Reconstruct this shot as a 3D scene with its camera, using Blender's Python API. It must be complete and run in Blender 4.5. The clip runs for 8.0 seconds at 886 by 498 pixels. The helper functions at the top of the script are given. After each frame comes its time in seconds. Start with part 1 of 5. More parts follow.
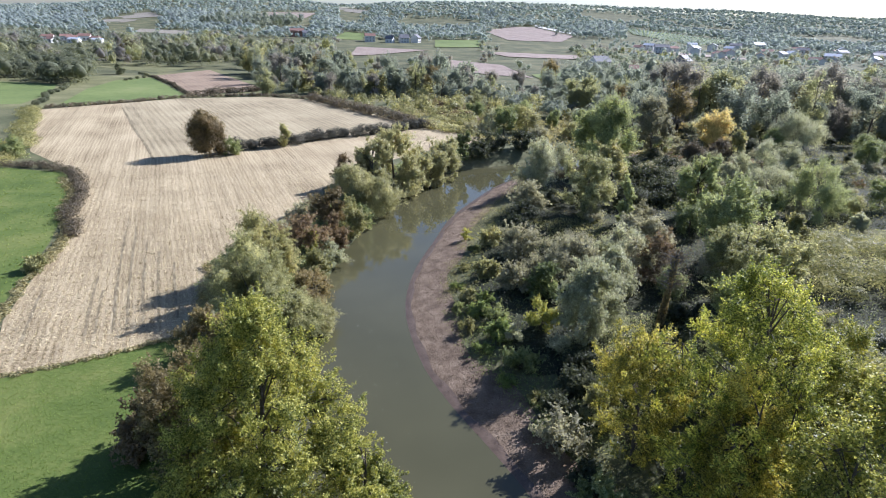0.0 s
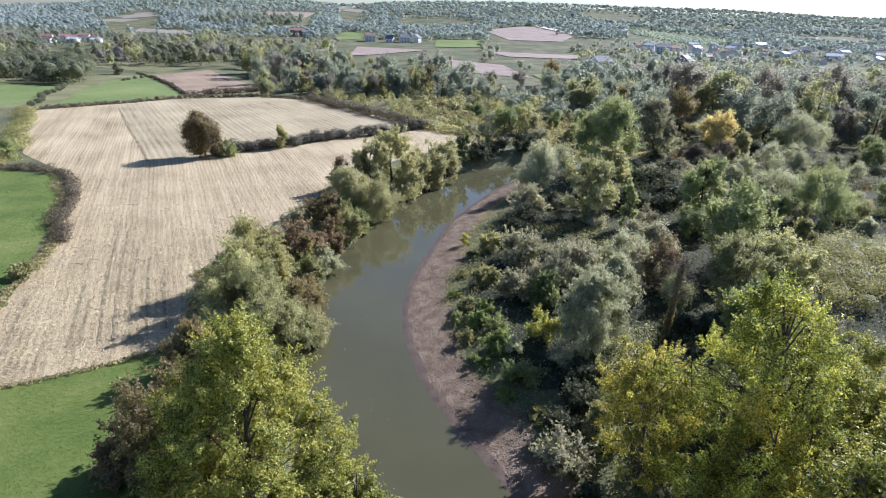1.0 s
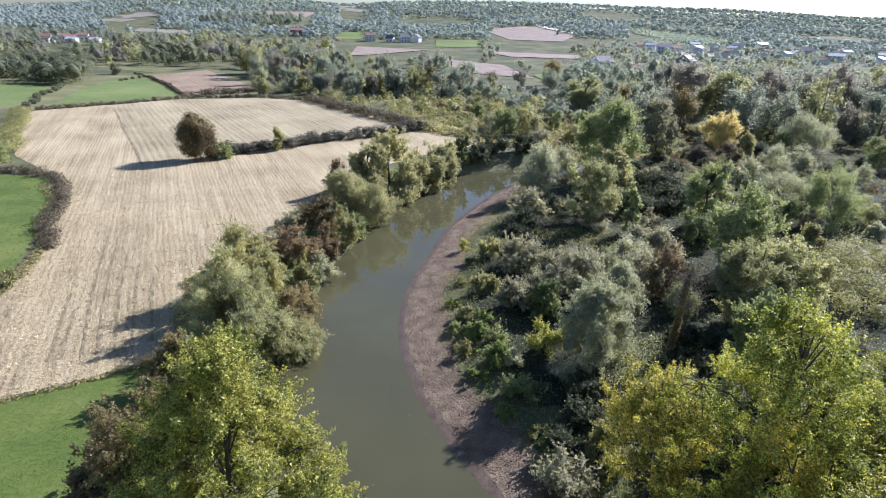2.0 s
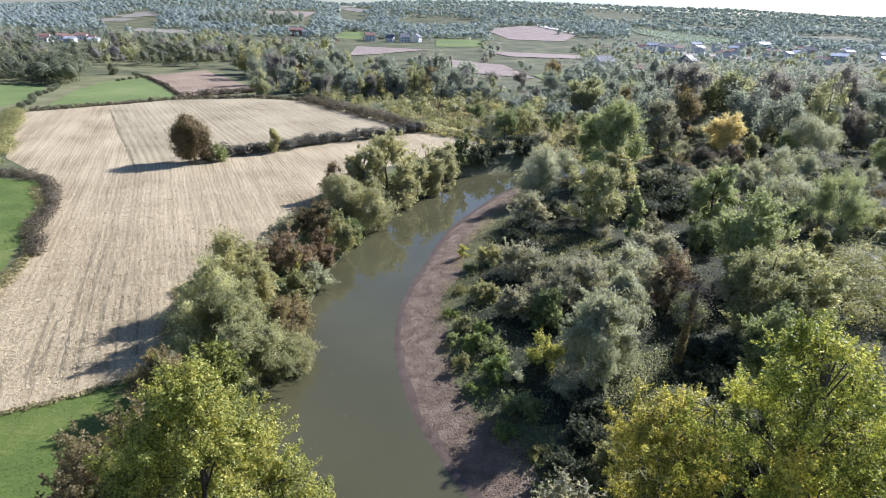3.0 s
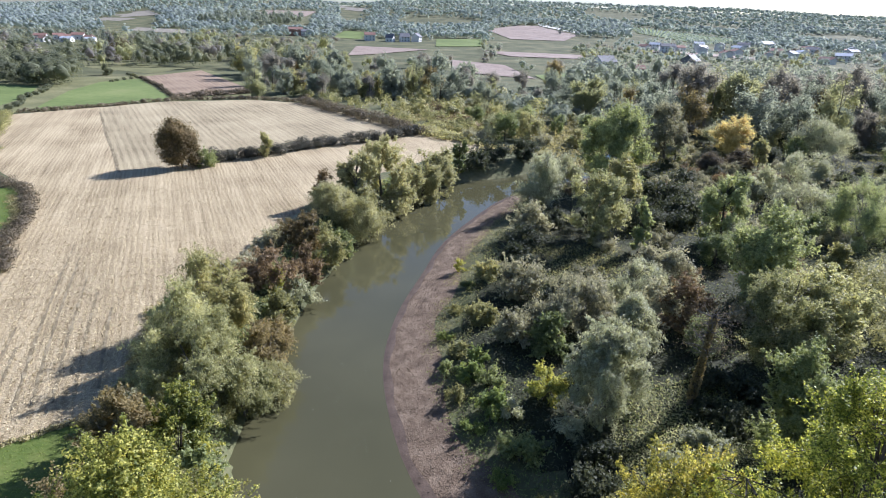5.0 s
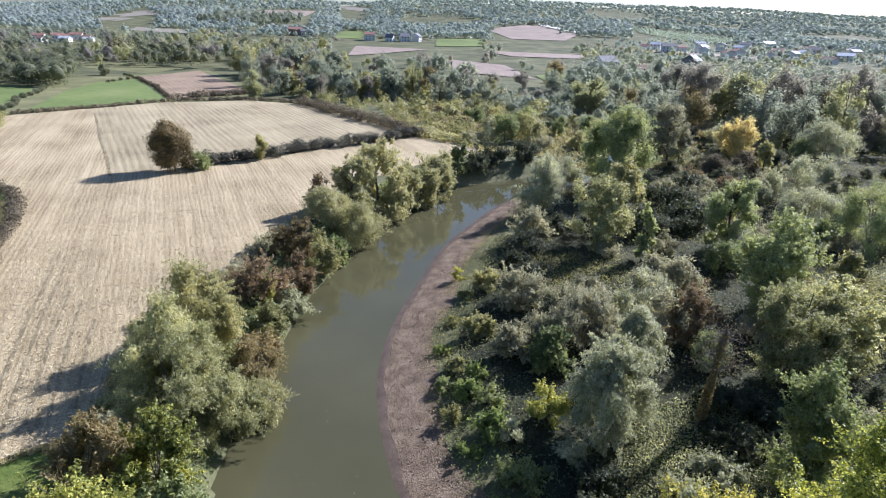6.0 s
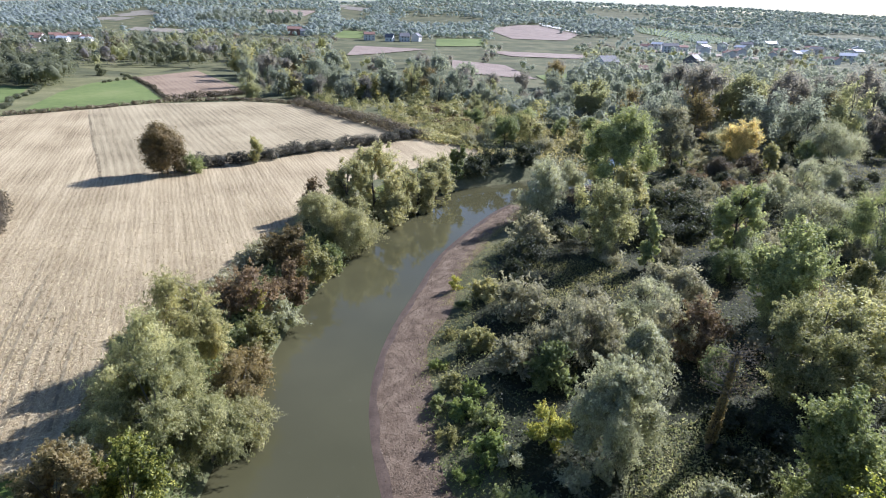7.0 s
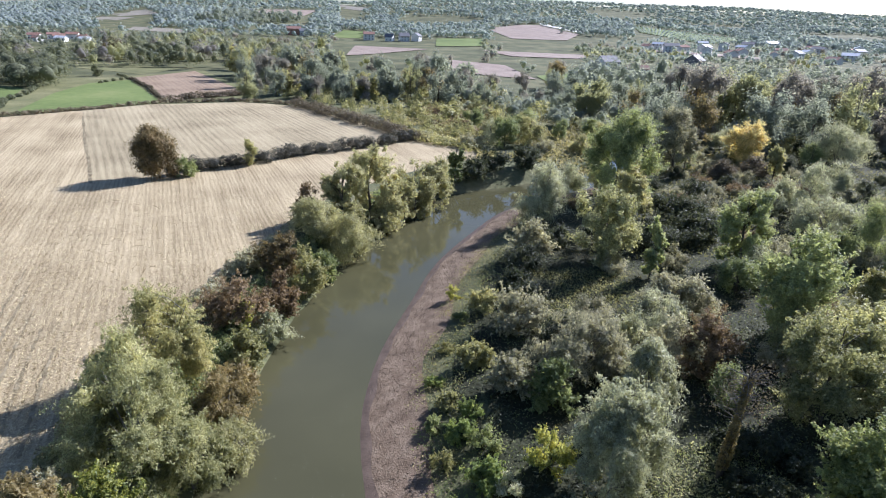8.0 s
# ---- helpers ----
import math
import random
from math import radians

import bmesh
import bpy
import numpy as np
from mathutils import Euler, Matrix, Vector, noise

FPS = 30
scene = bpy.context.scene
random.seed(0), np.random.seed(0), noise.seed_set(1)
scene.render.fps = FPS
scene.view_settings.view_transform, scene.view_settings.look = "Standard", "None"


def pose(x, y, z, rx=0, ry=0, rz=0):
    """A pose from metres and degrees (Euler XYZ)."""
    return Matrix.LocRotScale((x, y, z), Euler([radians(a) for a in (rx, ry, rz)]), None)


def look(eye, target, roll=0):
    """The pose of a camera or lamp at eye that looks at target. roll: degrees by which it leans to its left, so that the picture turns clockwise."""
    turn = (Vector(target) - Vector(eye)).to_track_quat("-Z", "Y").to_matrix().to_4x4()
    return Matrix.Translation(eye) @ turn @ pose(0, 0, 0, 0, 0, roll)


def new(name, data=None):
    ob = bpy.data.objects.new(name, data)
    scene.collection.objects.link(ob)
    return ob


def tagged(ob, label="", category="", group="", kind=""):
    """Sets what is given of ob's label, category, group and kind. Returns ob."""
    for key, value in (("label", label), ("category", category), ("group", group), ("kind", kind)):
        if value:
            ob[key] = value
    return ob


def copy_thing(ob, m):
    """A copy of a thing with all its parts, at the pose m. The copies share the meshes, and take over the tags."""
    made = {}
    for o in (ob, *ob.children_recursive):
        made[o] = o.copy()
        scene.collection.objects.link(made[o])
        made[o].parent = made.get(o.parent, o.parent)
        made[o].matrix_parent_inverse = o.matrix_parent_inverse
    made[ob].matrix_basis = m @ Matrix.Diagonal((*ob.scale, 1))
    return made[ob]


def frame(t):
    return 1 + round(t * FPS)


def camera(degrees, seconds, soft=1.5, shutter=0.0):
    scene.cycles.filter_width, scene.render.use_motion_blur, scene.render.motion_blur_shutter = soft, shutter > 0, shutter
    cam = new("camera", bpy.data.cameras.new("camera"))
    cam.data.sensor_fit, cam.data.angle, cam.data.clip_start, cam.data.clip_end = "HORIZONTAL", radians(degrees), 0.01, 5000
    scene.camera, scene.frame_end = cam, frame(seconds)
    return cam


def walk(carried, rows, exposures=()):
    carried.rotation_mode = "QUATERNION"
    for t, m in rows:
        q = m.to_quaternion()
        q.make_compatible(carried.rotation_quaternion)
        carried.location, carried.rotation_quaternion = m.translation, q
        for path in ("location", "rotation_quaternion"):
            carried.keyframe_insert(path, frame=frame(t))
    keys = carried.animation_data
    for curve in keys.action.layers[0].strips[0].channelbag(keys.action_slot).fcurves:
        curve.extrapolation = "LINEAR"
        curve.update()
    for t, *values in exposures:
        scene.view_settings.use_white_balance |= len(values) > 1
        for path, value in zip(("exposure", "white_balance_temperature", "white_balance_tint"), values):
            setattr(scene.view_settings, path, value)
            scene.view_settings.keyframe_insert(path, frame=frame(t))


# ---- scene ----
cam = camera(72.0, 8.0, soft=1.0)
PATH = [
    (0, (0.000, 0.000, 35.000), (0.000, 18.764, 28.079), 1.80),
    (0.5, (0.156, 1.262, 35.034), (0.146, 20.025, 28.108), 1.80),
    (1, (0.316, 2.562, 35.069), (0.296, 21.323, 28.138), 1.80),
    (1.5, (0.481, 3.898, 35.104), (0.452, 22.657, 28.168), 1.80),
    (2, (0.650, 5.267, 35.141), (0.612, 24.024, 28.200), 1.80),
    (2.5, (0.823, 6.668, 35.178), (0.776, 25.423, 28.233), 1.80),
    (3, (0.999, 8.098, 35.217), (0.943, 26.851, 28.266), 1.80),
    (3.5, (1.179, 9.555, 35.256), (1.115, 28.306, 28.300), 1.80),
    (4, (1.362, 11.037, 35.295), (1.290, 29.786, 28.335), 1.80),
    (4.5, (1.547, 12.541, 35.335), (1.468, 31.289, 28.371), 1.80),
    (5, (1.735, 14.065, 35.376), (1.649, 32.811, 28.407), 1.80),
    (5.5, (1.926, 15.608, 35.417), (1.832, 34.352, 28.444), 1.80),
    (6, (2.118, 17.166, 35.459), (2.018, 35.909, 28.481), 1.80),
    (6.5, (2.312, 18.738, 35.501), (2.206, 37.480, 28.518), 1.80),
    (7, (2.508, 20.322, 35.544), (2.395, 39.062, 28.556), 1.80),
    (7.5, (2.704, 21.915, 35.586), (2.586, 40.653, 28.595), 1.80),
    (8, (2.902, 23.515, 35.629), (2.778, 42.251, 28.633), 1.80),
]
walk(cam, [(t, look(eye, target, roll)) for t, eye, target, roll in PATH], [(0.0, 1.0, 5450, 20), (8.0, 1.0, 5450, 20)])

# ---- daylight: an autumn afternoon sun ahead and to the right ----
SUN_AZ, SUN_EL = radians(48), radians(33)
world = bpy.data.worlds.new("sky")
scene.world = world
world.use_nodes = True
sky = world.node_tree.nodes.new("ShaderNodeTexSky")
sky.sky_type, sky.sun_disc, sky.sun_elevation, sky.sun_rotation = "NISHITA", False, SUN_EL, SUN_AZ
sky.dust_density, sky.air_density, sky.ozone_density = 0.7, 1.0, 3.0
world.node_tree.links.new(sky.outputs["Color"], world.node_tree.nodes["Background"].inputs["Color"])
world.node_tree.nodes["Background"].inputs["Strength"].default_value = 0.061
sun = new("sun", bpy.data.lights.new("sun", "SUN"))
sun.data.energy, sun.data.angle, sun.data.color = 5.0, radians(0.6), (1.0, 0.95, 0.87)
toward = Vector((math.sin(SUN_AZ) * math.cos(SUN_EL), math.cos(SUN_AZ) * math.cos(SUN_EL), math.sin(SUN_EL)))
sun.matrix_world = look(toward * 300, (0, 0, 0))


# ---- materials ----
def nodes_of(name):
    m = bpy.data.materials.new(name)
    m.use_nodes = True
    t = m.node_tree
    for n in list(t.nodes):
        t.nodes.remove(n)
    out = t.nodes.new("ShaderNodeOutputMaterial")

    def node(kind, **kw):
        n = t.nodes.new("ShaderNode" + kind)
        for key, value in kw.items():
            if key in n.inputs:
                n.inputs[key].default_value = value
            else:
                setattr(n, key, value)
        return n

    return m, node, t.links.new, out


def ramp(node, stops):
    r = node("ValToRGB")
    while len(r.color_ramp.elements) < len(stops):
        r.color_ramp.elements.new(0.5)
    for e, (at, c) in zip(r.color_ramp.elements, stops):
        e.position, e.color = at, (*c, 1)
    return r


def leaf_material(name, dark, light, third, through_light=0.35, gloss=0.5, patch=0.35, vary=0.55, sheen=0.13):
    """Foliage: colour varies leaf by leaf, in patches over the crown and from plant to plant; light shines through."""
    m, node, link, out = nodes_of(name)
    geo, info, pos = node("NewGeometry"), node("ObjectInfo"), node("TexCoord")
    spots = node("TexNoise", Scale=patch, Detail=3.0)
    link(pos.outputs["Object"], spots.inputs["Vector"])
    a = node("Math", operation="MULTIPLY_ADD")
    link(geo.outputs["Random Per Island"], a.inputs[0])
    a.inputs[1].default_value = vary
    b = node("Math", operation="MULTIPLY_ADD")
    link(spots.outputs["Fac"], b.inputs[0])
    b.inputs[1].default_value = 1.3
    b.inputs[2].default_value = -0.275 - 0.5 * vary
    link(b.outputs[0], a.inputs[2])
    c = node("Math", operation="MULTIPLY_ADD")
    link(info.outputs["Random"], c.inputs[0])
    c.inputs[1].default_value = 0.3
    link(a.outputs[0], c.inputs[2])
    colour = ramp(node, [(0.15, dark), (0.6, light), (1.0, third)])
    link(c.outputs[0], colour.inputs["Fac"])
    face = node("BsdfPrincipled", Roughness=gloss)
    face.inputs["Specular IOR Level"].default_value = sheen
    back = node("BsdfTranslucent")
    tint = node("MixRGB", blend_type="MULTIPLY", Fac=1.0, Color2=(2.6 * through_light, 2.5 * through_light, 1.85 * through_light, 1))
    link(colour.outputs["Color"], face.inputs["Base Color"])
    link(colour.outputs["Color"], tint.inputs["Color1"])
    link(tint.outputs["Color"], back.inputs["Color"])
    mix = node("AddShader")
    link(face.outputs[0], mix.inputs[0])
    link(back.outputs[0], mix.inputs[1])
    link(mix.outputs[0], out.inputs["Surface"])
    return m


def rough_material(name, stops, scale=3.0, fine=30.0, rough=0.85, bump=0.3, distance=0.05, detail=8.0, coords="Object"):
    """A matt surface with colour at two scales and fine relief."""
    m, node, link, out = nodes_of(name)
    pos = node("TexCoord")
    big, small = node("TexNoise", Scale=scale, Detail=detail), node("TexNoise", Scale=fine, Detail=4.0)
    for n in (big, small):
        link(pos.outputs[coords], n.inputs["Vector"])
    mix = node("Math", operation="MULTIPLY_ADD")
    link(small.outputs["Fac"], mix.inputs[0])
    mix.inputs[1].default_value = 0.6
    less = node("Math", operation="MULTIPLY_ADD")
    link(big.outputs["Fac"], less.inputs[0])
    less.inputs[1].default_value = 1.2
    less.inputs[2].default_value = -0.4
    link(less.outputs[0], mix.inputs[2])
    colour = ramp(node, stops)
    link(mix.outputs[0], colour.inputs["Fac"])
    bsdf = node("BsdfPrincipled", Roughness=rough)
    bsdf.inputs["Specular IOR Level"].default_value = 0.2
    link(colour.outputs["Color"], bsdf.inputs["Base Color"])
    relief = node("Bump", Strength=bump, Distance=distance)
    link(small.outputs["Fac"], relief.inputs["Height"])
    link(relief.outputs["Normal"], bsdf.inputs["Normal"])
    link(bsdf.outputs[0], out.inputs["Surface"])
    return m


def row_material(name, across, spacing, soil, straw, pale, stripe=14.0, depth=0.055):
    """Harvested field: rows of chopped straw over soil, crossed by broad passes of the machine."""
    m, node, link, out = nodes_of(name)
    pos = node("TexCoord")
    warp = node("TexNoise", Scale=0.25, Detail=3.0)
    link(pos.outputs["Object"], warp.inputs["Vector"])
    dot = node("VectorMath", operation="DOT_PRODUCT")
    dot.inputs[1].default_value = (across[0], across[1], 0)
    link(pos.outputs["Object"], dot.inputs[0])
    u = node("Math", operation="MULTIPLY_ADD")
    link(warp.outputs["Fac"], u.inputs[0])
    u.inputs[1].default_value = 0.9
    link(dot.outputs["Value"], u.inputs[2])

    def wave(length):
        k = node("Math", operation="MULTIPLY")
        link(u.outputs[0], k.inputs[0])
        k.inputs[1].default_value = 2 * math.pi / length
        s = node("Math", operation="SINE")
        link(k.outputs[0], s.inputs[0])
        return s

    rows, passes = wave(spacing), wave(stripe)
    run = node("VectorMath", operation="DOT_PRODUCT")
    run.inputs[1].default_value = (-across[1], across[0], 0)
    link(pos.outputs["Object"], run.inputs[0])
    slow = node("Math", operation="MULTIPLY")
    link(run.outputs["Value"], slow.inputs[0])
    slow.inputs[1].default_value = 0.03
    joined = node("CombineXYZ")
    link(u.outputs[0], joined.inputs["X"])
    link(slow.outputs[0], joined.inputs["Y"])
    streak = node("TexNoise", Scale=0.9, Detail=4.0, Roughness=0.7)
    link(joined.outputs[0], streak.inputs["Vector"])
    litter, blot = node("TexNoise", Scale=4.2, Detail=6.0, Roughness=0.75), node("TexNoise", Scale=0.06, Detail=4.0)
    crumbs = node("TexNoise", Scale=14.0, Detail=3.0)
    for n in (litter, blot, crumbs):
        link(pos.outputs["Object"], n.inputs["Vector"])
    total = None
    for n, gain in ((rows, depth), (passes, 0.03), (litter, 1.15), (blot, 0.5), (crumbs, 0.75), (streak, 0.6)):
        step = node("Math", operation="MULTIPLY_ADD")
        link(n.outputs[0], step.inputs[0])
        step.inputs[1].default_value = gain
        step.inputs[2].default_value = -0.92 if total is None else 0.0
        if total is not None:
            link(total.outputs[0], step.inputs[2])
        total = step
    colour = ramp(node, [(0.25, soil), (0.5, straw), (0.76, pale)])
    link(total.outputs[0], colour.inputs["Fac"])
    bsdf = node("BsdfPrincipled", Roughness=0.8)
    bsdf.inputs["Specular IOR Level"].default_value = 0.25
    link(colour.outputs["Color"], bsdf.inputs["Base Color"])
    relief = node("Bump", Strength=0.7, Distance=0.12)
    link(total.outputs[0], relief.inputs["Height"])
    link(relief.outputs["Normal"], bsdf.inputs["Normal"])
    link(bsdf.outputs[0], out.inputs["Surface"])
    return m


def water_material():
    m, node, link, out = nodes_of("river_water")
    pos = node("TexCoord")
    silt = node("TexNoise", Scale=0.05, Detail=3.0)
    fine, broad = node("TexNoise", Scale=2.2, Detail=3.0), node("TexNoise", Scale=0.35, Detail=2.0)
    for n in (silt, fine, broad):
        link(pos.outputs["Object"], n.inputs["Vector"])
    colour = ramp(node, [(0.3, (0.064, 0.062, 0.031)), (0.7, (0.086, 0.082, 0.042))])
    link(silt.outputs["Fac"], colour.inputs["Fac"])
    bsdf = node("BsdfPrincipled", Roughness=0.022, IOR=1.333)
    link(colour.outputs["Color"], bsdf.inputs["Base Color"])
    one = node("Bump", Strength=0.035, Distance=0.02)
    two = node("Bump", Strength=0.035, Distance=0.06)
    link(fine.outputs["Fac"], one.inputs["Height"])
    link(broad.outputs["Fac"], two.inputs["Height"])
    link(one.outputs["Normal"], two.inputs["Normal"])
    link(two.outputs["Normal"], bsdf.inputs["Normal"])
    link(bsdf.outputs[0], out.inputs["Surface"])
    return m


POPLAR = leaf_material("poplar_leaf", (0.058, 0.072, 0.016), (0.178, 0.188, 0.04), (0.37, 0.342, 0.085), 0.36, 0.5, 0.28, 0.9, 0.17)
HEDGEROW = leaf_material("hedgerow_leaf", (0.036, 0.038, 0.032), (0.07, 0.069, 0.054), (0.122, 0.114, 0.084), 0.25, 0.7)
HEDGE = leaf_material("hedge_leaf", (0.066, 0.056, 0.04), (0.12, 0.101, 0.069), (0.2, 0.167, 0.112), 0.25, 0.7)
# brighter copy of the poplar leaf, with sun glow put into its colour
POPLAR_BACKLIT = leaf_material("backlit_poplar_leaf", (0.072, 0.092, 0.018), (0.25, 0.258, 0.046), (0.5, 0.462, 0.095), 0.46, 0.5, 0.28, 0.9, 0.15)
POPLAR_YELLOW = leaf_material("yellowing_poplar_leaf", (0.085, 0.092, 0.022), (0.26, 0.238, 0.046), (0.47, 0.405, 0.085), 0.4, 0.5, 0.28, 0.9, 0.15)
WILLOW = leaf_material("willow_leaf", (0.14, 0.148, 0.095), (0.255, 0.26, 0.172), (0.40, 0.395, 0.28), 0.4, 0.6)
SAGE = leaf_material("sage_willow_leaf", (0.1, 0.105, 0.05), (0.21, 0.21, 0.106), (0.37, 0.355, 0.198), 0.46, 0.6)
SALLOW = leaf_material("sallow_leaf", (0.09, 0.09, 0.036), (0.19, 0.184, 0.076), (0.33, 0.305, 0.135), 0.36, 0.6)
OLIVE = leaf_material("olive_green_leaf", (0.116, 0.119, 0.055), (0.222, 0.214, 0.10), (0.36, 0.328, 0.168), 0.43, 0.6)
PALE = leaf_material("pale_autumn_leaf", (0.15, 0.148, 0.075), (0.26, 0.252, 0.133), (0.39, 0.365, 0.215), 0.4, 0.6)
GREEN = leaf_material("green_leaf", (0.082, 0.10, 0.042), (0.152, 0.173, 0.074), (0.265, 0.272, 0.122), 0.44, 0.6)
# dark green leaf of thickets, darkened further to paint in deep shade
SHADE_DARK = leaf_material("shade_dark_green_leaf", (0.024, 0.03, 0.017), (0.052, 0.06, 0.034), (0.105, 0.108, 0.062), 0.3, 0.6)
GREY = leaf_material("grey_shrub_leaf", (0.122, 0.119, 0.08), (0.23, 0.222, 0.15), (0.36, 0.34, 0.24), 0.42, 0.65)
RUSSET = leaf_material("russet_leaf", (0.085, 0.064, 0.037), (0.162, 0.12, 0.07), (0.27, 0.20, 0.118), 0.32, 0.65)
LIME = leaf_material("light_green_leaf", (0.10, 0.12, 0.058), (0.195, 0.213, 0.098), (0.33, 0.333, 0.165), 0.5, 0.6)
BROWNING = leaf_material("browning_leaf", (0.092, 0.077, 0.038), (0.178, 0.147, 0.072), (0.29, 0.238, 0.12), 0.44, 0.6)
GOLD = leaf_material("golden_leaf", (0.25, 0.22, 0.10), (0.41, 0.355, 0.17), (0.56, 0.48, 0.25), 0.44, 0.6)
# brown-grey leaf, its colour paled and flattened for the haze of distance
HAZE_GREY = leaf_material("hazed_grey_leaf", (0.108, 0.103, 0.098), (0.138, 0.131, 0.122), (0.17, 0.16, 0.145), 0.66, 0.8, 0.085, 0.14, 0.03)
OAK = leaf_material("brown_oak_leaf", (0.06, 0.052, 0.028), (0.12, 0.096, 0.046), (0.21, 0.155, 0.075), 0.3, 0.6)
YELLOW = leaf_material("yellow_leaf", (0.15, 0.165, 0.045), (0.33, 0.315, 0.075), (0.48, 0.445, 0.13), 0.34, 0.6, 0.5, 0.8)
FRESH = leaf_material("fresh_green_leaf", (0.085, 0.118, 0.036), (0.155, 0.188, 0.058), (0.26, 0.275, 0.09), 0.34, 0.6)
# haze is put into this green: paler, greyer and low in contrast
HAZE_GREEN = leaf_material("hazed_wood_leaf", (0.096, 0.107, 0.096), (0.124, 0.136, 0.117), (0.156, 0.167, 0.135), 0.78, 0.8, 0.085, 0.14, 0.03)
# hill leaves carry the blue of aerial haze in their base colour
HAZE_BLUE = leaf_material("hazed_hill_leaf", (0.118, 0.135, 0.142), (0.144, 0.163, 0.168), (0.172, 0.191, 0.19), 0.8, 0.9, 0.02, 0.12, 0.05)
FAR_OLIVE = leaf_material("distant_poplar_leaf", (0.12, 0.125, 0.075), (0.16, 0.163, 0.096), (0.205, 0.203, 0.122), 0.7, 0.8, 0.085, 0.14, 0.05)
LEFT_WOOD = leaf_material("olive_wood_leaf", (0.066, 0.074, 0.05), (0.115, 0.122, 0.075), (0.19, 0.182, 0.105), 0.42, 0.8, 0.05, 0.14, 0.06)
STRAW = leaf_material("straw", (0.17, 0.132, 0.068), (0.42, 0.345, 0.2), (0.64, 0.56, 0.355), 0.1, 0.7, 0.35, 0.8)
GRASS = leaf_material("grass_blade", (0.08, 0.115, 0.024), (0.115, 0.15, 0.033), (0.16, 0.182, 0.048), 0.36, 0.7, 0.16, 0.3, 0.08)
DRY_GRASS = leaf_material("dry_grass_blade", (0.14, 0.13, 0.06), (0.255, 0.228, 0.112), (0.40, 0.345, 0.205), 0.3, 0.7)
DRY_WEED = leaf_material("dead_weed", (0.085, 0.08, 0.045), (0.15, 0.138, 0.078), (0.235, 0.21, 0.125), 0.3, 0.7)
BARK = rough_material("bark", [(0.2, (0.05, 0.04, 0.03)), (0.8, (0.16, 0.14, 0.11))], 1.0, 12.0, 0.9, 0.5, 0.03)
PALE_BARK = rough_material("pale_bark", [(0.2, (0.10, 0.09, 0.075)), (0.8, (0.26, 0.24, 0.2))], 1.0, 12.0, 0.9, 0.4, 0.03)
SOIL = rough_material("scrubland", [(0.15, (0.055, 0.056, 0.03)), (0.45, (0.10, 0.108, 0.05)), (0.7, (0.165, 0.158, 0.078)), (0.95, (0.24, 0.21, 0.125))], 0.05, 1.3, 0.95, 0.6, 0.25)
# weedy litter, its colour taken darker to hold the shade under trees
SHADE_LITTER = rough_material("shade_dark_weedy_litter", [(0.2, (0.018, 0.02, 0.011)), (0.55, (0.042, 0.046, 0.022)), (0.9, (0.085, 0.082, 0.042))], 0.3, 3.0, 0.95, 0.8, 0.15)
MEADOW = rough_material("meadow_grass", [(0.15, (0.062, 0.096, 0.02)), (0.5, (0.1, 0.138, 0.029)), (0.85, (0.168, 0.186, 0.052))], 0.16, 2.2, 0.9, 0.4, 0.06)
PASTURE = rough_material("pale_green_field", [(0.2, (0.112, 0.152, 0.044)), (0.6, (0.162, 0.205, 0.062)), (0.95, (0.225, 0.24, 0.092))], 0.03, 0.5, 0.95, 0.3, 0.2)
PLOUGHED = row_material("pinkish_ploughed_field", (0.85, 0.52), 2.4, (0.17, 0.125, 0.098), (0.26, 0.20, 0.155), (0.35, 0.285, 0.225), 18.0)
BROWN_PLOUGHED = row_material("brown_ploughed_field", (0.85, 0.52), 2.4, (0.155, 0.107, 0.066), (0.25, 0.18, 0.115), (0.34, 0.258, 0.17), 18.0)
DRY_FIELD = row_material("dry_hill_field", (0.9, -0.4), 3.0, (0.17, 0.15, 0.11), (0.24, 0.215, 0.16), (0.315, 0.285, 0.22), 20.0)
STUBBLE = row_material("maize_stubble", (0.912, 0.41), 0.75, (0.1, 0.071, 0.034), (0.32, 0.252, 0.139), (0.532, 0.436, 0.264))
UPPER_STUBBLE = row_material("wide_row_stubble", (0.86, 0.51), 1.7, (0.11, 0.085, 0.046), (0.3, 0.246, 0.14), (0.465, 0.39, 0.238), 24.0, 0.055)
ROUGH_GRASS = rough_material("rough_grass", [(0.2, (0.11, 0.115, 0.05)), (0.55, (0.17, 0.17, 0.075)), (0.9, (0.26, 0.235, 0.12))], 0.08, 1.2, 0.95, 0.5, 0.2)
RUT = rough_material("wheel_rut", [(0.25, (0.13, 0.10, 0.055)), (0.5, (0.22, 0.18, 0.105)), (0.75, (0.36, 0.305, 0.19))], 0.6, 3.0, 0.9, 0.8, 0.08)
MUD = rough_material("gravelly_mud", [(0.2, (0.095, 0.068, 0.043)), (0.5, (0.18, 0.13, 0.085)), (0.85, (0.295, 0.226, 0.155))], 0.6, 7.0, 0.85, 1.0, 0.08)
WET_MUD = rough_material("wet_mud", [(0.2, (0.085, 0.062, 0.044)), (0.8, (0.16, 0.118, 0.086))], 0.8, 6.0, 0.35, 0.5, 0.04)
DEBRIS = leaf_material("flood_debris", (0.10, 0.077, 0.048), (0.185, 0.143, 0.096), (0.30, 0.245, 0.175), 0.0, 0.8)
FOAM = leaf_material("drifting_foam", (0.5, 0.5, 0.45), (0.6, 0.6, 0.55), (0.7, 0.7, 0.65), 0.1, 0.6)
WATER = water_material()
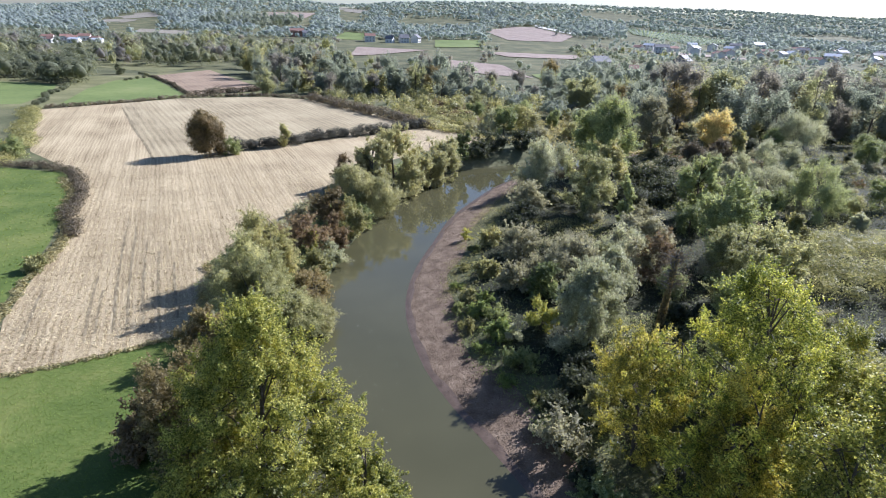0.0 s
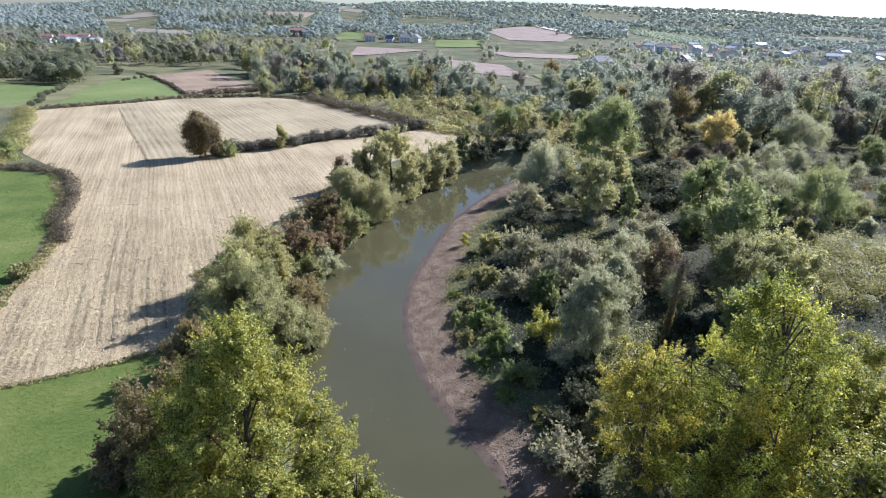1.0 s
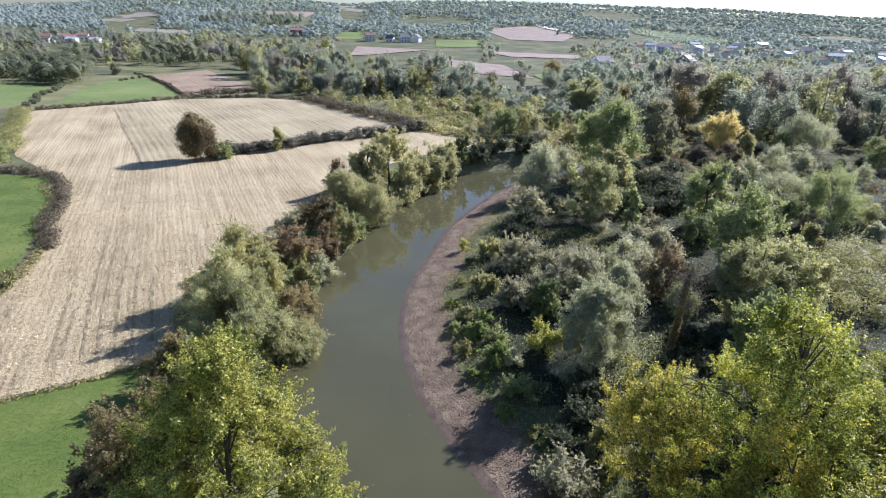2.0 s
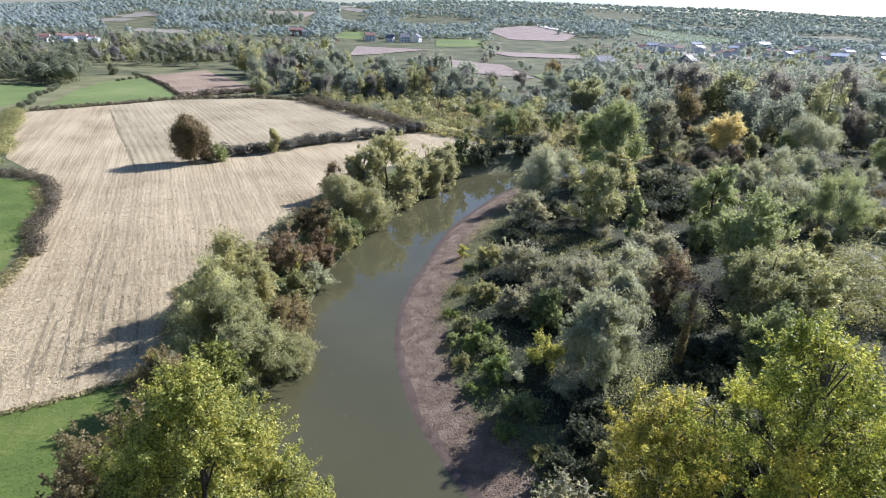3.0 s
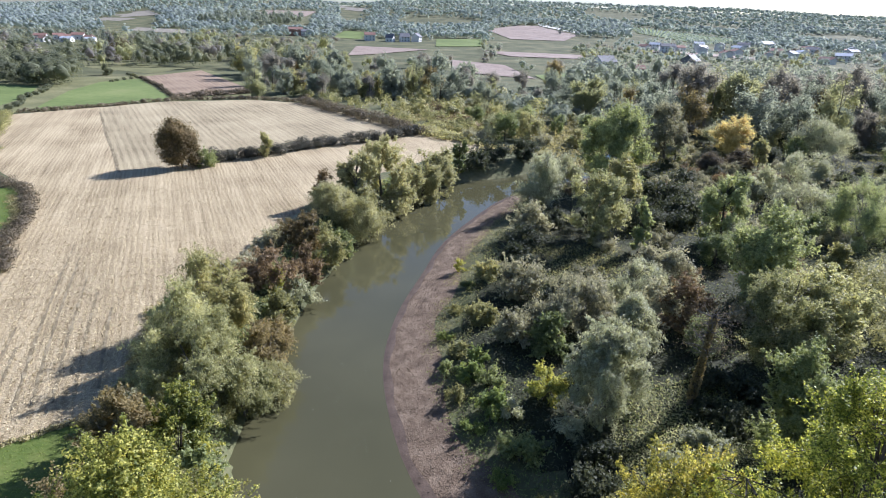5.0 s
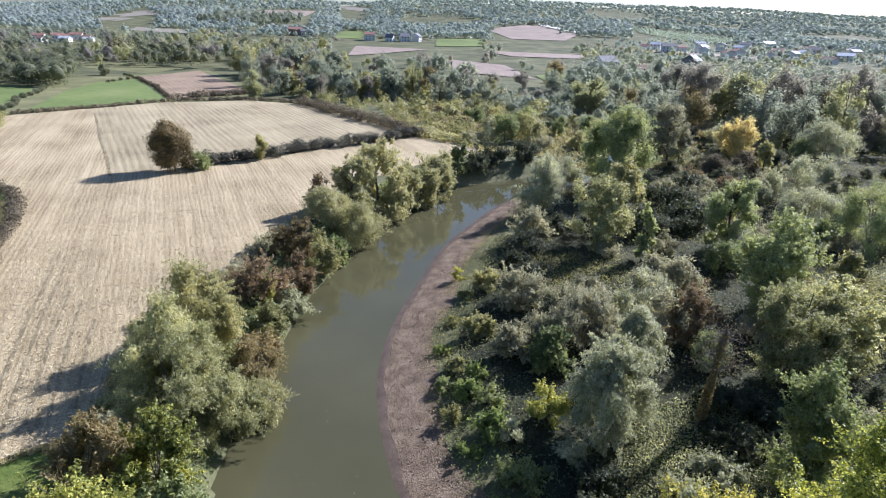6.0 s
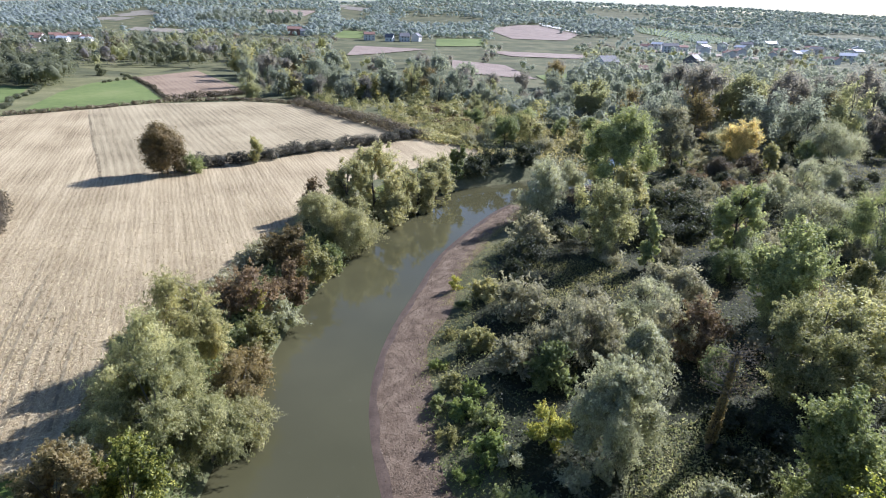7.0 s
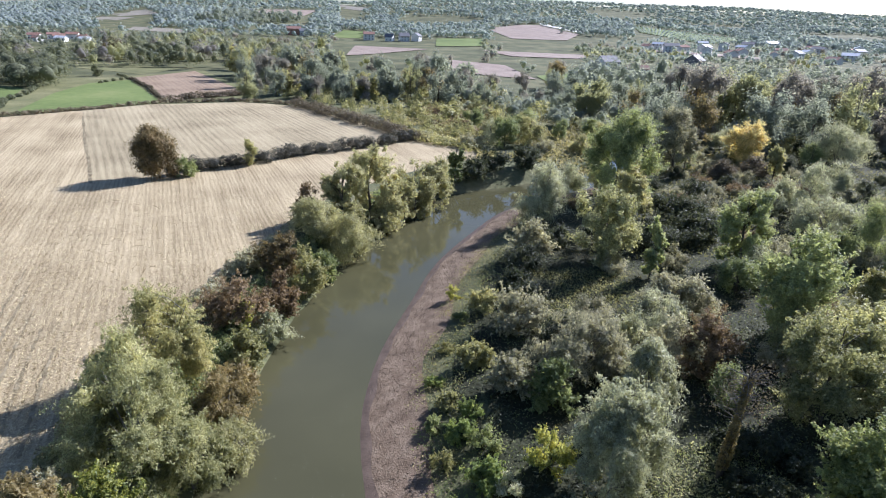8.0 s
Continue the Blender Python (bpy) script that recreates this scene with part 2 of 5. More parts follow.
PLASTER = rough_material("plaster", [(0.2, (0.62, 0.60, 0.56)), (0.8, (0.78, 0.77, 0.73))], 0.4, 4.0, 0.9, 0.1)
BRICK = rough_material("hollow_brick", [(0.2, (0.33, 0.17, 0.11)), (0.8, (0.45, 0.26, 0.18))], 0.6, 5.0, 0.9, 0.2)
TILE = rough_material("red_roof_tile", [(0.2, (0.21, 0.12, 0.09)), (0.8, (0.34, 0.21, 0.165))], 0.5, 5.0, 0.85, 0.3)
GREY_ROOF = rough_material("grey_roof", [(0.2, (0.12, 0.12, 0.125)), (0.8, (0.24, 0.24, 0.25))], 0.5, 5.0, 0.7, 0.2)
METAL_ROOF = rough_material("pale_metal_roof", [(0.2, (0.5, 0.52, 0.55)), (0.8, (0.68, 0.7, 0.72))], 0.3, 3.0, 0.4, 0.05)
PANE = rough_material("window_dark", [(0.2, (0.03, 0.035, 0.04)), (0.8, (0.06, 0.065, 0.07))], 1.0, 5.0, 0.15, 0.0)
GRAVEL = rough_material("white_gravel", [(0.2, (0.5, 0.48, 0.44)), (0.8, (0.68, 0.66, 0.62))], 0.1, 1.0, 0.9, 0.2)


# ---- lie of the land ----
LEFT_BANK = [(50, -60), (24, -20), (8, 6), (-2, 22), (-8, 34), (-12, 44), (-15.5, 54), (-16.8, 62), (-16.8, 76), (-16.6, 86), (-15.4, 98),
             (-13.6, 109), (-10.6, 122), (-4, 144), (6, 155), (17, 162), (28, 171), (40, 186), (52, 208), (62, 240)]
SHORE = [(62, -45), (35, -6), (21, 16), (12, 30), (7.6, 39.6), (4.4, 45.8), (1.6, 51), (-1.2, 57.5), (-3.4, 66), (-4.4, 74), (-3.8, 85),
         (-1.3, 98), (1.8, 112.5), (8.2, 129), (14, 141), (21, 149), (32, 159), (45, 172), (58, 192), (70, 214), (80, 242)]
CREST = [(-0.90, 30), (-0.727, 36), (-0.60, 44), (-0.51, 57), (-0.45, 70), (-0.24, 66), (-0.17, 60), (-0.08, 70), (0.02, 76), (0.2, 74), (0.4, 72), (0.73, 66), (0.95, 60)]


def smooth_line(points, step=1.0):
    """A dense polyline along a smooth curve through the points."""
    p = np.array(points, float)
    p = np.vstack([2 * p[0] - p[1], p, 2 * p[-1] - p[-2]])
    out = []
    for a, b, c, d in zip(p, p[1:], p[2:], p[3:]):
        n = max(2, int(np.hypot(*(c - b)) / step))
        u = np.linspace(0, 1, n, endpoint=False)[:, None]
        out.append(0.5 * (2 * b + (c - a) * u + (2 * a - 5 * b + 4 * c - d) * u ** 2 + (3 * b - a - 3 * c + d) * u ** 3))
    return np.vstack(out + [p[-2:-1]])


def side(line, x, y):
    """Distance from a polyline, positive to its right-hand side as one walks along it."""
    x, y = np.asarray(x, float), np.asarray(y, float)
    best, sign = np.full(x.shape, 1e9), np.zeros(x.shape)
    for (ax, ay), (bx, by) in zip(line[:-1], line[1:]):
        dx, dy = bx - ax, by - ay
        u = np.clip(((x - ax) * dx + (y - ay) * dy) / (dx * dx + dy * dy), 0, 1)
        ox, oy = x - ax - u * dx, y - ay - u * dy
        d = np.hypot(ox, oy)
        near = d < best
        best = np.where(near, d, best)
        sign = np.where(near, np.sign(ox * dy - oy * dx), sign)
    return best * sign


def ease(v, a, b):
    u = np.clip((v - a) / (b - a), 0, 1)
    return u * u * (3 - 2 * u)


BANK_LINE, SHORE_LINE = smooth_line(LEFT_BANK, 3.0), smooth_line(SHORE, 3.0)


def ripple(x, y, size):
    """Smooth undulation between about -1 and 1."""
    a, b = x / size, y / size
    return (np.sin(a * 1.3 + 2.1 * np.sin(b * 0.7)) + np.sin(b * 1.1 + 1.7 * np.sin(a * 0.9 + 1.0)) + np.sin((a + b) * 0.8 + 0.5)) / 3


def height(x, y):
    """Height of the ground, in metres above the river."""
    x, y = np.asarray(x, float), np.asarray(y, float)
    near = (x > -140) & (x < 230) & (y < 330)
    left, right = np.full(x.shape, 60.0), np.full(x.shape, 60.0)
    if near.any():
        left[near], right[near] = -side(BANK_LINE, x[near], y[near]), side(SHORE_LINE, x[near], y[near])
    inside = (left < 0) & (right < 0)
    z_left = np.interp(left, [-6, 0, 1.2, 3.5, 6], [-1.4, -0.1, 1.2, 2.7, 3.0])
    z_right = np.interp(right, [-8, 0, 5, 7, 11, 25], [-1.4, -0.06, 0.62, 1.0, 1.9, 2.4]) + 0.25 * ease(right, 6, 12) * ripple(x, y, 4.0) * (y < 330)
    z = np.where(left >= 0, z_left, np.where(right >= 0, z_right, np.maximum(-1.4, -0.22 * np.minimum(-left, -right) - 0.06)))
    z = np.where(~near, 3.0, z)
    slope = x / np.maximum(y, 60)
    crest = np.interp(slope, [s for s, _ in CREST], [h for _, h in CREST])
    rise = np.interp(y, [430, 720, 1050, 1450, 2200, 5000], [0, 11, 31, 60, 46, 30])
    hills = rise * np.where(y < 1450, 1 + (crest / 60 - 1) * ease(y, 600, 1400), crest / 60)
    return z + hills + ease(y, 500, 900) * 2.5 * ripple(x, y, 110.0)


# ---- mesh helpers ----
rng = np.random.default_rng(7)


def mesh_of(name, verts, faces, material, smooth=False):
    """A mesh from arrays; faces all of one corner count."""
    verts, faces = np.asarray(verts, np.float32), np.asarray(faces, np.int32)
    me = bpy.data.meshes.new(name)
    me.vertices.add(len(verts))
    me.vertices.foreach_set("co", verts.ravel())
    n, k = faces.shape
    me.loops.add(n * k)
    me.loops.foreach_set("vertex_index", faces.ravel())
    me.polygons.add(n)
    me.polygons.foreach_set("loop_start", np.arange(0, n * k, k, dtype=np.int32))
    me.update(calc_edges=True)
    if smooth:
        me.polygons.foreach_set("use_smooth", np.ones(n, bool))
    me.materials.append(material)
    return me


def empty(name, x, y, z, turn=0.0):
    ob = new(name)
    ob.matrix_world = pose(x, y, z, 0, 0, turn)
    return ob


def part(name, mesh, parent, label=""):
    ob = new(name, mesh)
    ob.parent = parent
    return tagged(ob, label)


def unit(v):
    return v / np.maximum(np.linalg.norm(v, axis=-1, keepdims=True), 1e-9)


def leaves(centres, lean, size, slim, r, kite=False, hang=0.0, loose=0.9):
    """Leaf faces at the centres; lean: the way each faces more or less; slim: width over length; hang: how far they droop."""
    n = len(centres)
    normal = unit(lean + loose * r.normal(size=(n, 3)))
    along = r.normal(size=(n, 3)) + np.array([0, 0, -hang * 2.0])
    along = unit(along - (along * normal).sum(1, keepdims=True) * normal)
    across = np.cross(normal, along)
    long = (size * r.uniform(0.6, 1.35, n))[:, None]
    wide = long * slim
    if kite:
        v = np.stack([centres - along * long * 0.5, centres + across * wide * 0.5 - along * long * 0.05 + normal * wide * 0.12,
                      centres + along * long * 0.5, centres - across * wide * 0.5 - along * long * 0.05 + normal * wide * 0.12], 1)
        return v.reshape(-1, 3), np.arange(4 * n).reshape(n, 4)
    v = np.stack([centres - along * long * 0.5 - across * wide * 0.5, centres - along * long * 0.4 + across * wide * 0.6, centres + along * long * 0.6], 1)
    return v.reshape(-1, 3), np.arange(3 * n).reshape(n, 3)


def tubes(paths, sides=5):
    """Tapered tubes; each path is a list of (x, y, z, radius)."""
    verts, faces, base = [], [], 0
    a = np.linspace(0, 2 * np.pi, sides, endpoint=False)
    for p in paths:
        p = np.asarray(p, float)
        for k, (x, y, z, rad) in enumerate(p):
            d = unit(p[min(k + 1, len(p) - 1), :3] - p[max(k - 1, 0), :3])
            s = unit(np.cross(d, [0.3, 0.9, 0.1]))
            t = np.cross(d, s)
            verts.append(np.array([x, y, z]) + rad * (np.cos(a)[:, None] * s + np.sin(a)[:, None] * t))
        for k in range(len(p) - 1):
            for i in range(sides):
                j = (i + 1) % sides
                faces.append((base + k * sides + i, base + k * sides + j, base + (k + 1) * sides + j, base + (k + 1) * sides + i))
        base += len(p) * sides
    return np.vstack(verts), np.array(faces)


CONE = ([0, 0.2, 0.42, 0.58, 0.7, 0.84, 0.94, 1], [0.95, 1.0, 0.9, 0.74, 0.57, 0.38, 0.24, 0.12])
# height, distance out and size of a crown's side boughs, as shares of the crown
CROWNS = {
    "round": ((0.16, 0.66), (0.38, 0.58), (0.40, 0.54), (0.24, 0.34)),
    "dome": ((0.20, 0.55), (0.42, 0.66), (0.36, 0.50), (0.24, 0.36)),
    "column": ((0.14, 0.74), (0.26, 0.50), (0.44, 0.58), (0.18, 0.28)),
    "ball": ((0.40, 0.58), (0.22, 0.38), (0.60, 0.72), (0.40, 0.50)),
    "vase": ((0.42, 0.74), (0.36, 0.62), (0.36, 0.50), (0.20, 0.30)),
}


def crown_clumps(h, w, base, profile, clumps, puff, wild, r):
    """Where the twig clumps of a crown sit: on a main bough and several uneven side boughs."""
    tall, half = h - base, 0.5 * w
    size = w * puff * r.uniform(0.5, 1.35, clumps)
    if profile == "cone":
        u = r.uniform(0, 1, clumps) ** 1.15
        az = np.arange(clumps) * 2.399 + r.uniform(0, 1.5, clumps)
        lobes = 1 + wild * (0.16 * np.sin(2 * az + 1.0 + 3 * u) + 0.14 * np.sin(3 * az + 4.0 - 4 * u))
        rad = np.interp(u, *CONE) * half * lobes * np.sqrt(r.uniform(0.3, 1.0, clumps)) * 0.92
        centre = np.stack([rad * np.cos(az), rad * np.sin(az), base + u * (tall - 0.6 * size)], 1)
        centre[0] = (0.05 * w, 0, h - 0.7 * size[0])
        return centre, size
    zr, outr, sr, hr = CROWNS[profile]
    n = 9
    az = np.arange(n) * 2.399 + r.uniform(-0.5, 0.5, n) * wild + r.uniform(0, 6)
    out = half * r.uniform(*outr, n)
    bough = np.stack([out * np.cos(az), out * np.sin(az), base + tall * r.uniform(*zr, n)], 1)
    tight = 1.0 if profile == "ball" else 0.88
    radius = np.stack([tight * half * r.uniform(*sr, n)] * 2 + [tight * tall * r.uniform(*hr, n)], 1)
    lead = tall * {"column": 0.36, "ball": 0.48}.get(profile, 0.32)
    bough[0] = (0.12 * half * np.cos(az[0]), 0.12 * half * np.sin(az[0]), h - lead)
    radius[0] = (half * 0.62, half * 0.58, lead) if profile != "ball" else (half * 0.85, half * 0.85, lead)
    share = radius[:, 0] * radius[:, 2] * r.uniform(1 - 0.3 * wild, 1 + 0.3 * wild, n)
    k = r.choice(n, clumps, p=share / share.sum())
    way = unit(r.normal(size=(clumps, 3)) + np.array([0, 0, 0.45]) + 0.5 * unit(bough[k] * np.array([1, 1, 0])))
    away = np.maximum(radius[k] - 0.75 * size[:, None], 0.25 * radius[k])
    centre = bough[k] + way * away * r.uniform(0.55, 1.0, clumps)[:, None] * (1 + 0.12 * wild * r.normal(size=clumps))[:, None]
    low = r.uniform(size=clumps) < 0.16
    centre[low, 2] = base + tall * r.uniform(0.0, 0.3, low.sum())
    centre[:, 2] = np.clip(centre[:, 2], base * 0.7 + 0.3 * size, h - 0.85 * size)
    return centre, size


def lump_mesh(fine=2):
    """Points and faces of a unit ball."""
    bm = bmesh.new()
    bmesh.ops.create_icosphere(bm, subdivisions=fine, radius=1.0)
    ball = np.array([v.co[:] for v in bm.verts])
    skin = np.array([[v.index for v in f.verts] for f in bm.faces])
    bm.free()
    return ball, skin


def grow(h, w, profile="round", foot=0.2, clumps=40, leaf=0.5, slim=0.6, count=6000, droop=0.0, seed=1, stems=1, puff=0.2, kite=False, bare=0.0, hang=0.3, limb=1.0, twigs=2, sides=3, wild=1.0, core=0.14, feather=1.0, loose=0.7):
    """Trunk, branch and leaf arrays of one plant h high and w wide, with its foot at the origin."""
    r = np.random.default_rng(seed)
    base = foot * h
    centre, size = crown_clumps(h, w, base, profile, clumps, puff, wild, r)
    # each clump is a fan of leafy shoots that run outward and taper to a tip
    shoots = 8
    rise = {"cone": 0.55, "round": 0.6, "column": 1.2, "vase": 0.8, "ball": 0.45}.get(profile, 0.5)
    axis = unit(centre * np.array([1, 1, 0.25]) / (0.5 * w) + np.array([0, 0, rise]))
    fan = unit(axis[:, None] + 0.7 * r.normal(size=(clumps, shoots, 3))).reshape(-1, 3)
    reach_of = (size[:, None] * r.uniform(0.7, 0.95 + 0.9 * feather, (clumps, shoots))).ravel()
    girth = np.repeat(size, shoots)
    root = np.repeat(centre - axis * size[:, None] * 0.35, shoots, axis=0) + r.normal(size=(clumps * shoots, 3)) * girth[:, None] * 0.2
    weight = reach_of * girth * r.uniform(0.35, 1.0, clumps * shoots)
    pick = r.choice(clumps * shoots, count, p=weight / weight.sum())
    along = r.uniform(0, 1, count) ** 0.85
    way = unit(r.normal(size=(count, 3)))
    tuft = r.normal(size=(count, 3)) * (girth[pick] * (0.34 - 0.13 * feather) * (1.1 - 0.85 * feather * along))[:, None]
    spot = root[pick] + fan[pick] * (reach_of[pick] * along)[:, None] + tuft
    spot[:, 2] += (0.14 * rise - 0.42 * min(hang, 1.0)) * reach_of[pick] * along ** 2
    inner = r.uniform(size=count) < core
    spot[inner] = np.repeat(centre, shoots, axis=0)[pick][inner] * np.array([0.88, 0.88, 0.95]) + (way * girth[pick][:, None] * 0.5)[inner]
    way = unit(tuft / girth[pick][:, None] * 2.5 + 0.5 * fan[pick] + 0.35 * way)
    flat = np.hypot(spot[:, 0], spot[:, 1])
    spot[:, 2] -= droop * np.maximum(0, flat - 0.2 * w) ** 1.4
    spot[:, 2] = np.maximum(spot[:, 2], 0.12 * r.uniform(0.5, 4, count))
    face = unit(way * 0.8 + unit(spot - np.array([0, 0, base + 0.35 * (h - base)])) * 0.4 + np.array([0, 0, 0.45]))
    foliage = leaves(spot, face, leaf * np.where(inner, 2.1, 1.0), slim, r, kite, hang, loose)
    stem_r = (0.012 * h + 0.05) * limb
    trunk, branch, forks = [], [], []
    for s in range(stems):
        a, lean = 2.4 * s + r.uniform(0, 6), (0.22 * w if stems > 1 else 0.03 * w)
        reach = h * (0.82 if stems == 1 else 0.7)
        trunk.append([(lean * k ** 1.3 * np.cos(a) + 0.012 * h * np.sin(3 * k + s), lean * k ** 1.3 * np.sin(a) + 0.012 * h * np.cos(4 * k + s), reach * k - 0.3 * (k == 0), stem_r * (1.25 - k * 1.05) / (1 + 0.25 * (stems - 1))) for k in (0, 0.15, 0.35, 0.6, 0.8, 1.0)])
    limbs = max(6, clumps // 5)
    for k, c in enumerate(centre):
        q = stem_r * r.uniform(0.25, 0.42)
        if k >= limbs:
            # fork off the nearest limb, below this clump
            main = min(range(limbs), key=lambda i: np.linalg.norm(centre[i] - c))
            p0 = 0.45 * np.array(branch[forks[main]][1][:3]) + 0.55 * centre[main]
            q *= 0.5
            mid = 0.5 * (p0 + c) + r.normal(size=3) * 0.02 * h + np.array([0, 0, -0.02 * h])
            branch.append([(*p0, q), (*mid, q * 0.7), (*c, q * 0.3)])
            for _ in range(min(twigs, 1) + int(5 * bare)):
                j = k * shoots + int(r.integers(shoots))
                branch.append([(*(0.5 * (mid + c)), q * 0.5), (*(root[j] + fan[j] * reach_of[j] * 0.9), q * 0.15)])
            continue
        forks.append(len(branch))
        stem = np.array(trunk[k % stems])
        z0 = max(min(c[2] - 0.35 * np.hypot(c[0], c[1]) - 0.08 * h, reach * 0.93), 0.12 * h)
        p0 = np.array([np.interp(z0, stem[:, 2], stem[:, i]) for i in range(3)])
        mid = 0.5 * (p0 + c) + np.array([0, 0, 0.06 * h]) + r.normal(size=3) * 0.015 * h
        branch.append([(*p0, q), (*mid, q * 0.65), (*c, q * 0.28)])
        for _ in range(twigs + int(5 * bare)):
            j = k * shoots + int(r.integers(shoots))
            e = root[j] + fan[j] * reach_of[j] * 0.9
            b = 0.35 * mid + 0.65 * c
            branch.append([(*b, q * 0.35), (*e, q * 0.1)])
    return tubes(trunk, 5), tubes(branch, sides), foliage


def plant(name, h, w, material, label, category="tree", bark=None, **shape):
    """One tree or shrub with its foot at the origin: trunk, branches and crown."""
    trunk, branch, foliage = grow(h, w, **shape)
    ob = empty(name, 0, 0, 0)
    tagged(ob, label, category)
    part("trunk", mesh_of("trunk", *trunk, bark or BARK, True), ob)
    part("branchwork", mesh_of("branchwork", *branch, bark or BARK, True), ob)
    part("crown", mesh_of("crown", *foliage, material), ob)
    return ob


def ground_z(x, y):
    return float(height(np.array([float(x)]), np.array([float(y)]))[0])


def stand(ob, x, y, turn=0.0, sink=0.05):
    ob.matrix_world = pose(x, y, ground_z(x, y) - sink, 0, 0, turn)
    return ob


def inside(poly, x, y):
    """Whether points lie in a polygon."""
    x, y = np.asarray(x, float), np.asarray(y, float)
    hit = np.zeros(x.shape, bool)
    for (ax, ay), (bx, by) in zip(poly, poly[1:] + poly[:1]):
        if ay != by:
            hit ^= ((ay > y) != (by > y)) & (x < (bx - ax) * (y - ay) / (by - ay) + ax)
    return hit


# ---- ground, river and beach ----
def spread(fine_from, fine_to, step, low, high, grow_by=1.12):
    mid = list(np.arange(fine_from, fine_to + 0.01, step))
    up, s = [mid[-1]], step
    while up[-1] < high:
        s *= grow_by
        up.append(up[-1] + s)
    down, s = [mid[0]], step
    while down[-1] > low:
        s *= grow_by
        down.append(down[-1] - s)
    return np.array(down[:0:-1] + mid + up[1:])


def sheet(name, xs, ys, lift, material, keep=None):
    gx, gy = np.meshgrid(xs, ys)
    z = height(gx.ravel(), gy.ravel()) + lift
    n, m = len(xs), len(ys)
    i = (np.arange(m - 1)[:, None] * n + np.arange(n - 1)).ravel()
    faces = np.stack([i, i + 1, i + n + 1, i + n], 1)
    if keep:
        faces = faces[keep(gx.ravel(), gy.ravel())[faces].all(1)]
    return new(name, mesh_of(name, np.stack([gx.ravel(), gy.ravel(), z], 1), faces, material, True))


ground = sheet("ground", spread(-34, 40, 1.2, -3800, 3800), spread(14, 170, 1.4, -900, 4600), 0.0, SOIL)
tagged(ground, "rough scrubby valley floor rising to wooded hills", "ground", kind="structure")


def strip(name, line_a, line_b, across, material, z):
    """A band between two lines of equal length; z: a function of the places."""
    rows = [line_a + (line_b - line_a) * u for u in across]
    p = np.stack(rows, 1).reshape(-1, 2)
    n, m = len(across), len(line_a)
    i = (np.arange(m - 1)[:, None] * n + np.arange(n - 1)).ravel()
    return new(name, mesh_of(name, np.column_stack([p, z(p)]), np.stack([i, i + 1, i + n + 1, i + n], 1), material, True))


def even(line, n):
    d = np.r_[0, np.cumsum(np.hypot(*np.diff(line, axis=0).T))]
    s = np.linspace(0, d[-1], n)
    return np.column_stack([np.interp(s, d, line[:, 0]), np.interp(s, d, line[:, 1])])


def pushed(line, by):
    """The line moved to its right."""
    t = unit(np.gradient(line, axis=0))
    return line + by * np.column_stack([t[:, 1], -t[:, 0]])


bank_even, shore_even = even(smooth_line(LEFT_BANK), 160), even(smooth_line(SHORE), 160)
water = strip("river", pushed(bank_even, -2.0), pushed(shore_even, 1.5), np.linspace(0, 1, 9), WATER, lambda p: np.zeros(len(p)))
tagged(water, "calm muddy olive-brown river reflecting trees and sky", "river", kind="structure")

shore_fine = even(smooth_line(SHORE), 420)
BEACH_OUT = pushed(shore_fine, 5.5) + 0.6 * np.column_stack([np.sin(np.arange(420) * 0.23), np.cos(np.arange(420) * 0.31)])
beach = strip("beach", pushed(shore_fine, -1.0), BEACH_OUT, np.linspace(0, 1, 26), MUD, lambda p: height(p[:, 0], p[:, 1]) + 0.11 + 0.03 * ripple(p[:, 0], p[:, 1], 0.7) * (height(p[:, 0], p[:, 1]) > 0.15))
tagged(beach, "brown gravelly mud beach strewn with flood debris", "beach", kind="structure")

wet = strip("wet_margin", pushed(shore_fine, -1.0), pushed(shore_fine, 0.5) + 0.16 * np.column_stack([np.sin(np.arange(420) * 0.61), np.cos(np.arange(420) * 0.47)]), np.linspace(0, 1, 6), WET_MUD, lambda p: height(p[:, 0], p[:, 1]) + 0.15)
tagged(wet, "dark wet mud along the edge of the water", "beach", kind="structure")
# floor sheet of litter with tree shade put into its colour
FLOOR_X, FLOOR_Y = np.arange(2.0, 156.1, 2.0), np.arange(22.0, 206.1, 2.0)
floor_sheet = sheet("wood_floor", FLOOR_X, FLOOR_Y, 0.06, SHADE_LITTER, lambda x, y: (side(SHORE_LINE, x, y) > 8.0) & (-side(BANK_LINE, x, y) < -3.0) & ~inside([(52, 88), (92, 82), (122, 96), (66, 108), (54, 104)], x, y))
tagged(floor_sheet, "weedy leaf litter under the riverside trees, colour darkened for their shade", "ground", kind="structure")

# ---- fields ----
FIELD = [(-41.5, 48.5), (-33, 53.5), (-27.5, 58), (-25, 66), (-27, 76), (-26.5, 88), (-26, 98), (-24, 112), (-22, 126), (-20, 138), (-8, 158), (0, 168), (10, 178), (10, 188), (-8, 202), (-30, 232), (-58, 265), (-81, 270), (-110, 256), (-142, 213), (-101, 146), (-79, 127), (-68, 110), (-57.5, 86), (-48, 59.5)]
NEAR_MEADOW = [(-41, 48), (-33, 53), (-27.5, 57), (-22, 52), (-19, 44), (-14, 32), (-6, 16), (6, -6), (22, -34), (-120, -34), (-120, 70), (-60, 55)]
LEFT_MEADOW = [(-49.5, 60), (-58, 84), (-67, 104), (-80, 126), (-95, 129), (-150, 128), (-190, 60), (-120, 40)]
FAR_MEADOW = [(-141, 222), (-109, 262), (-161, 341), (-170, 320), (-162, 280)]
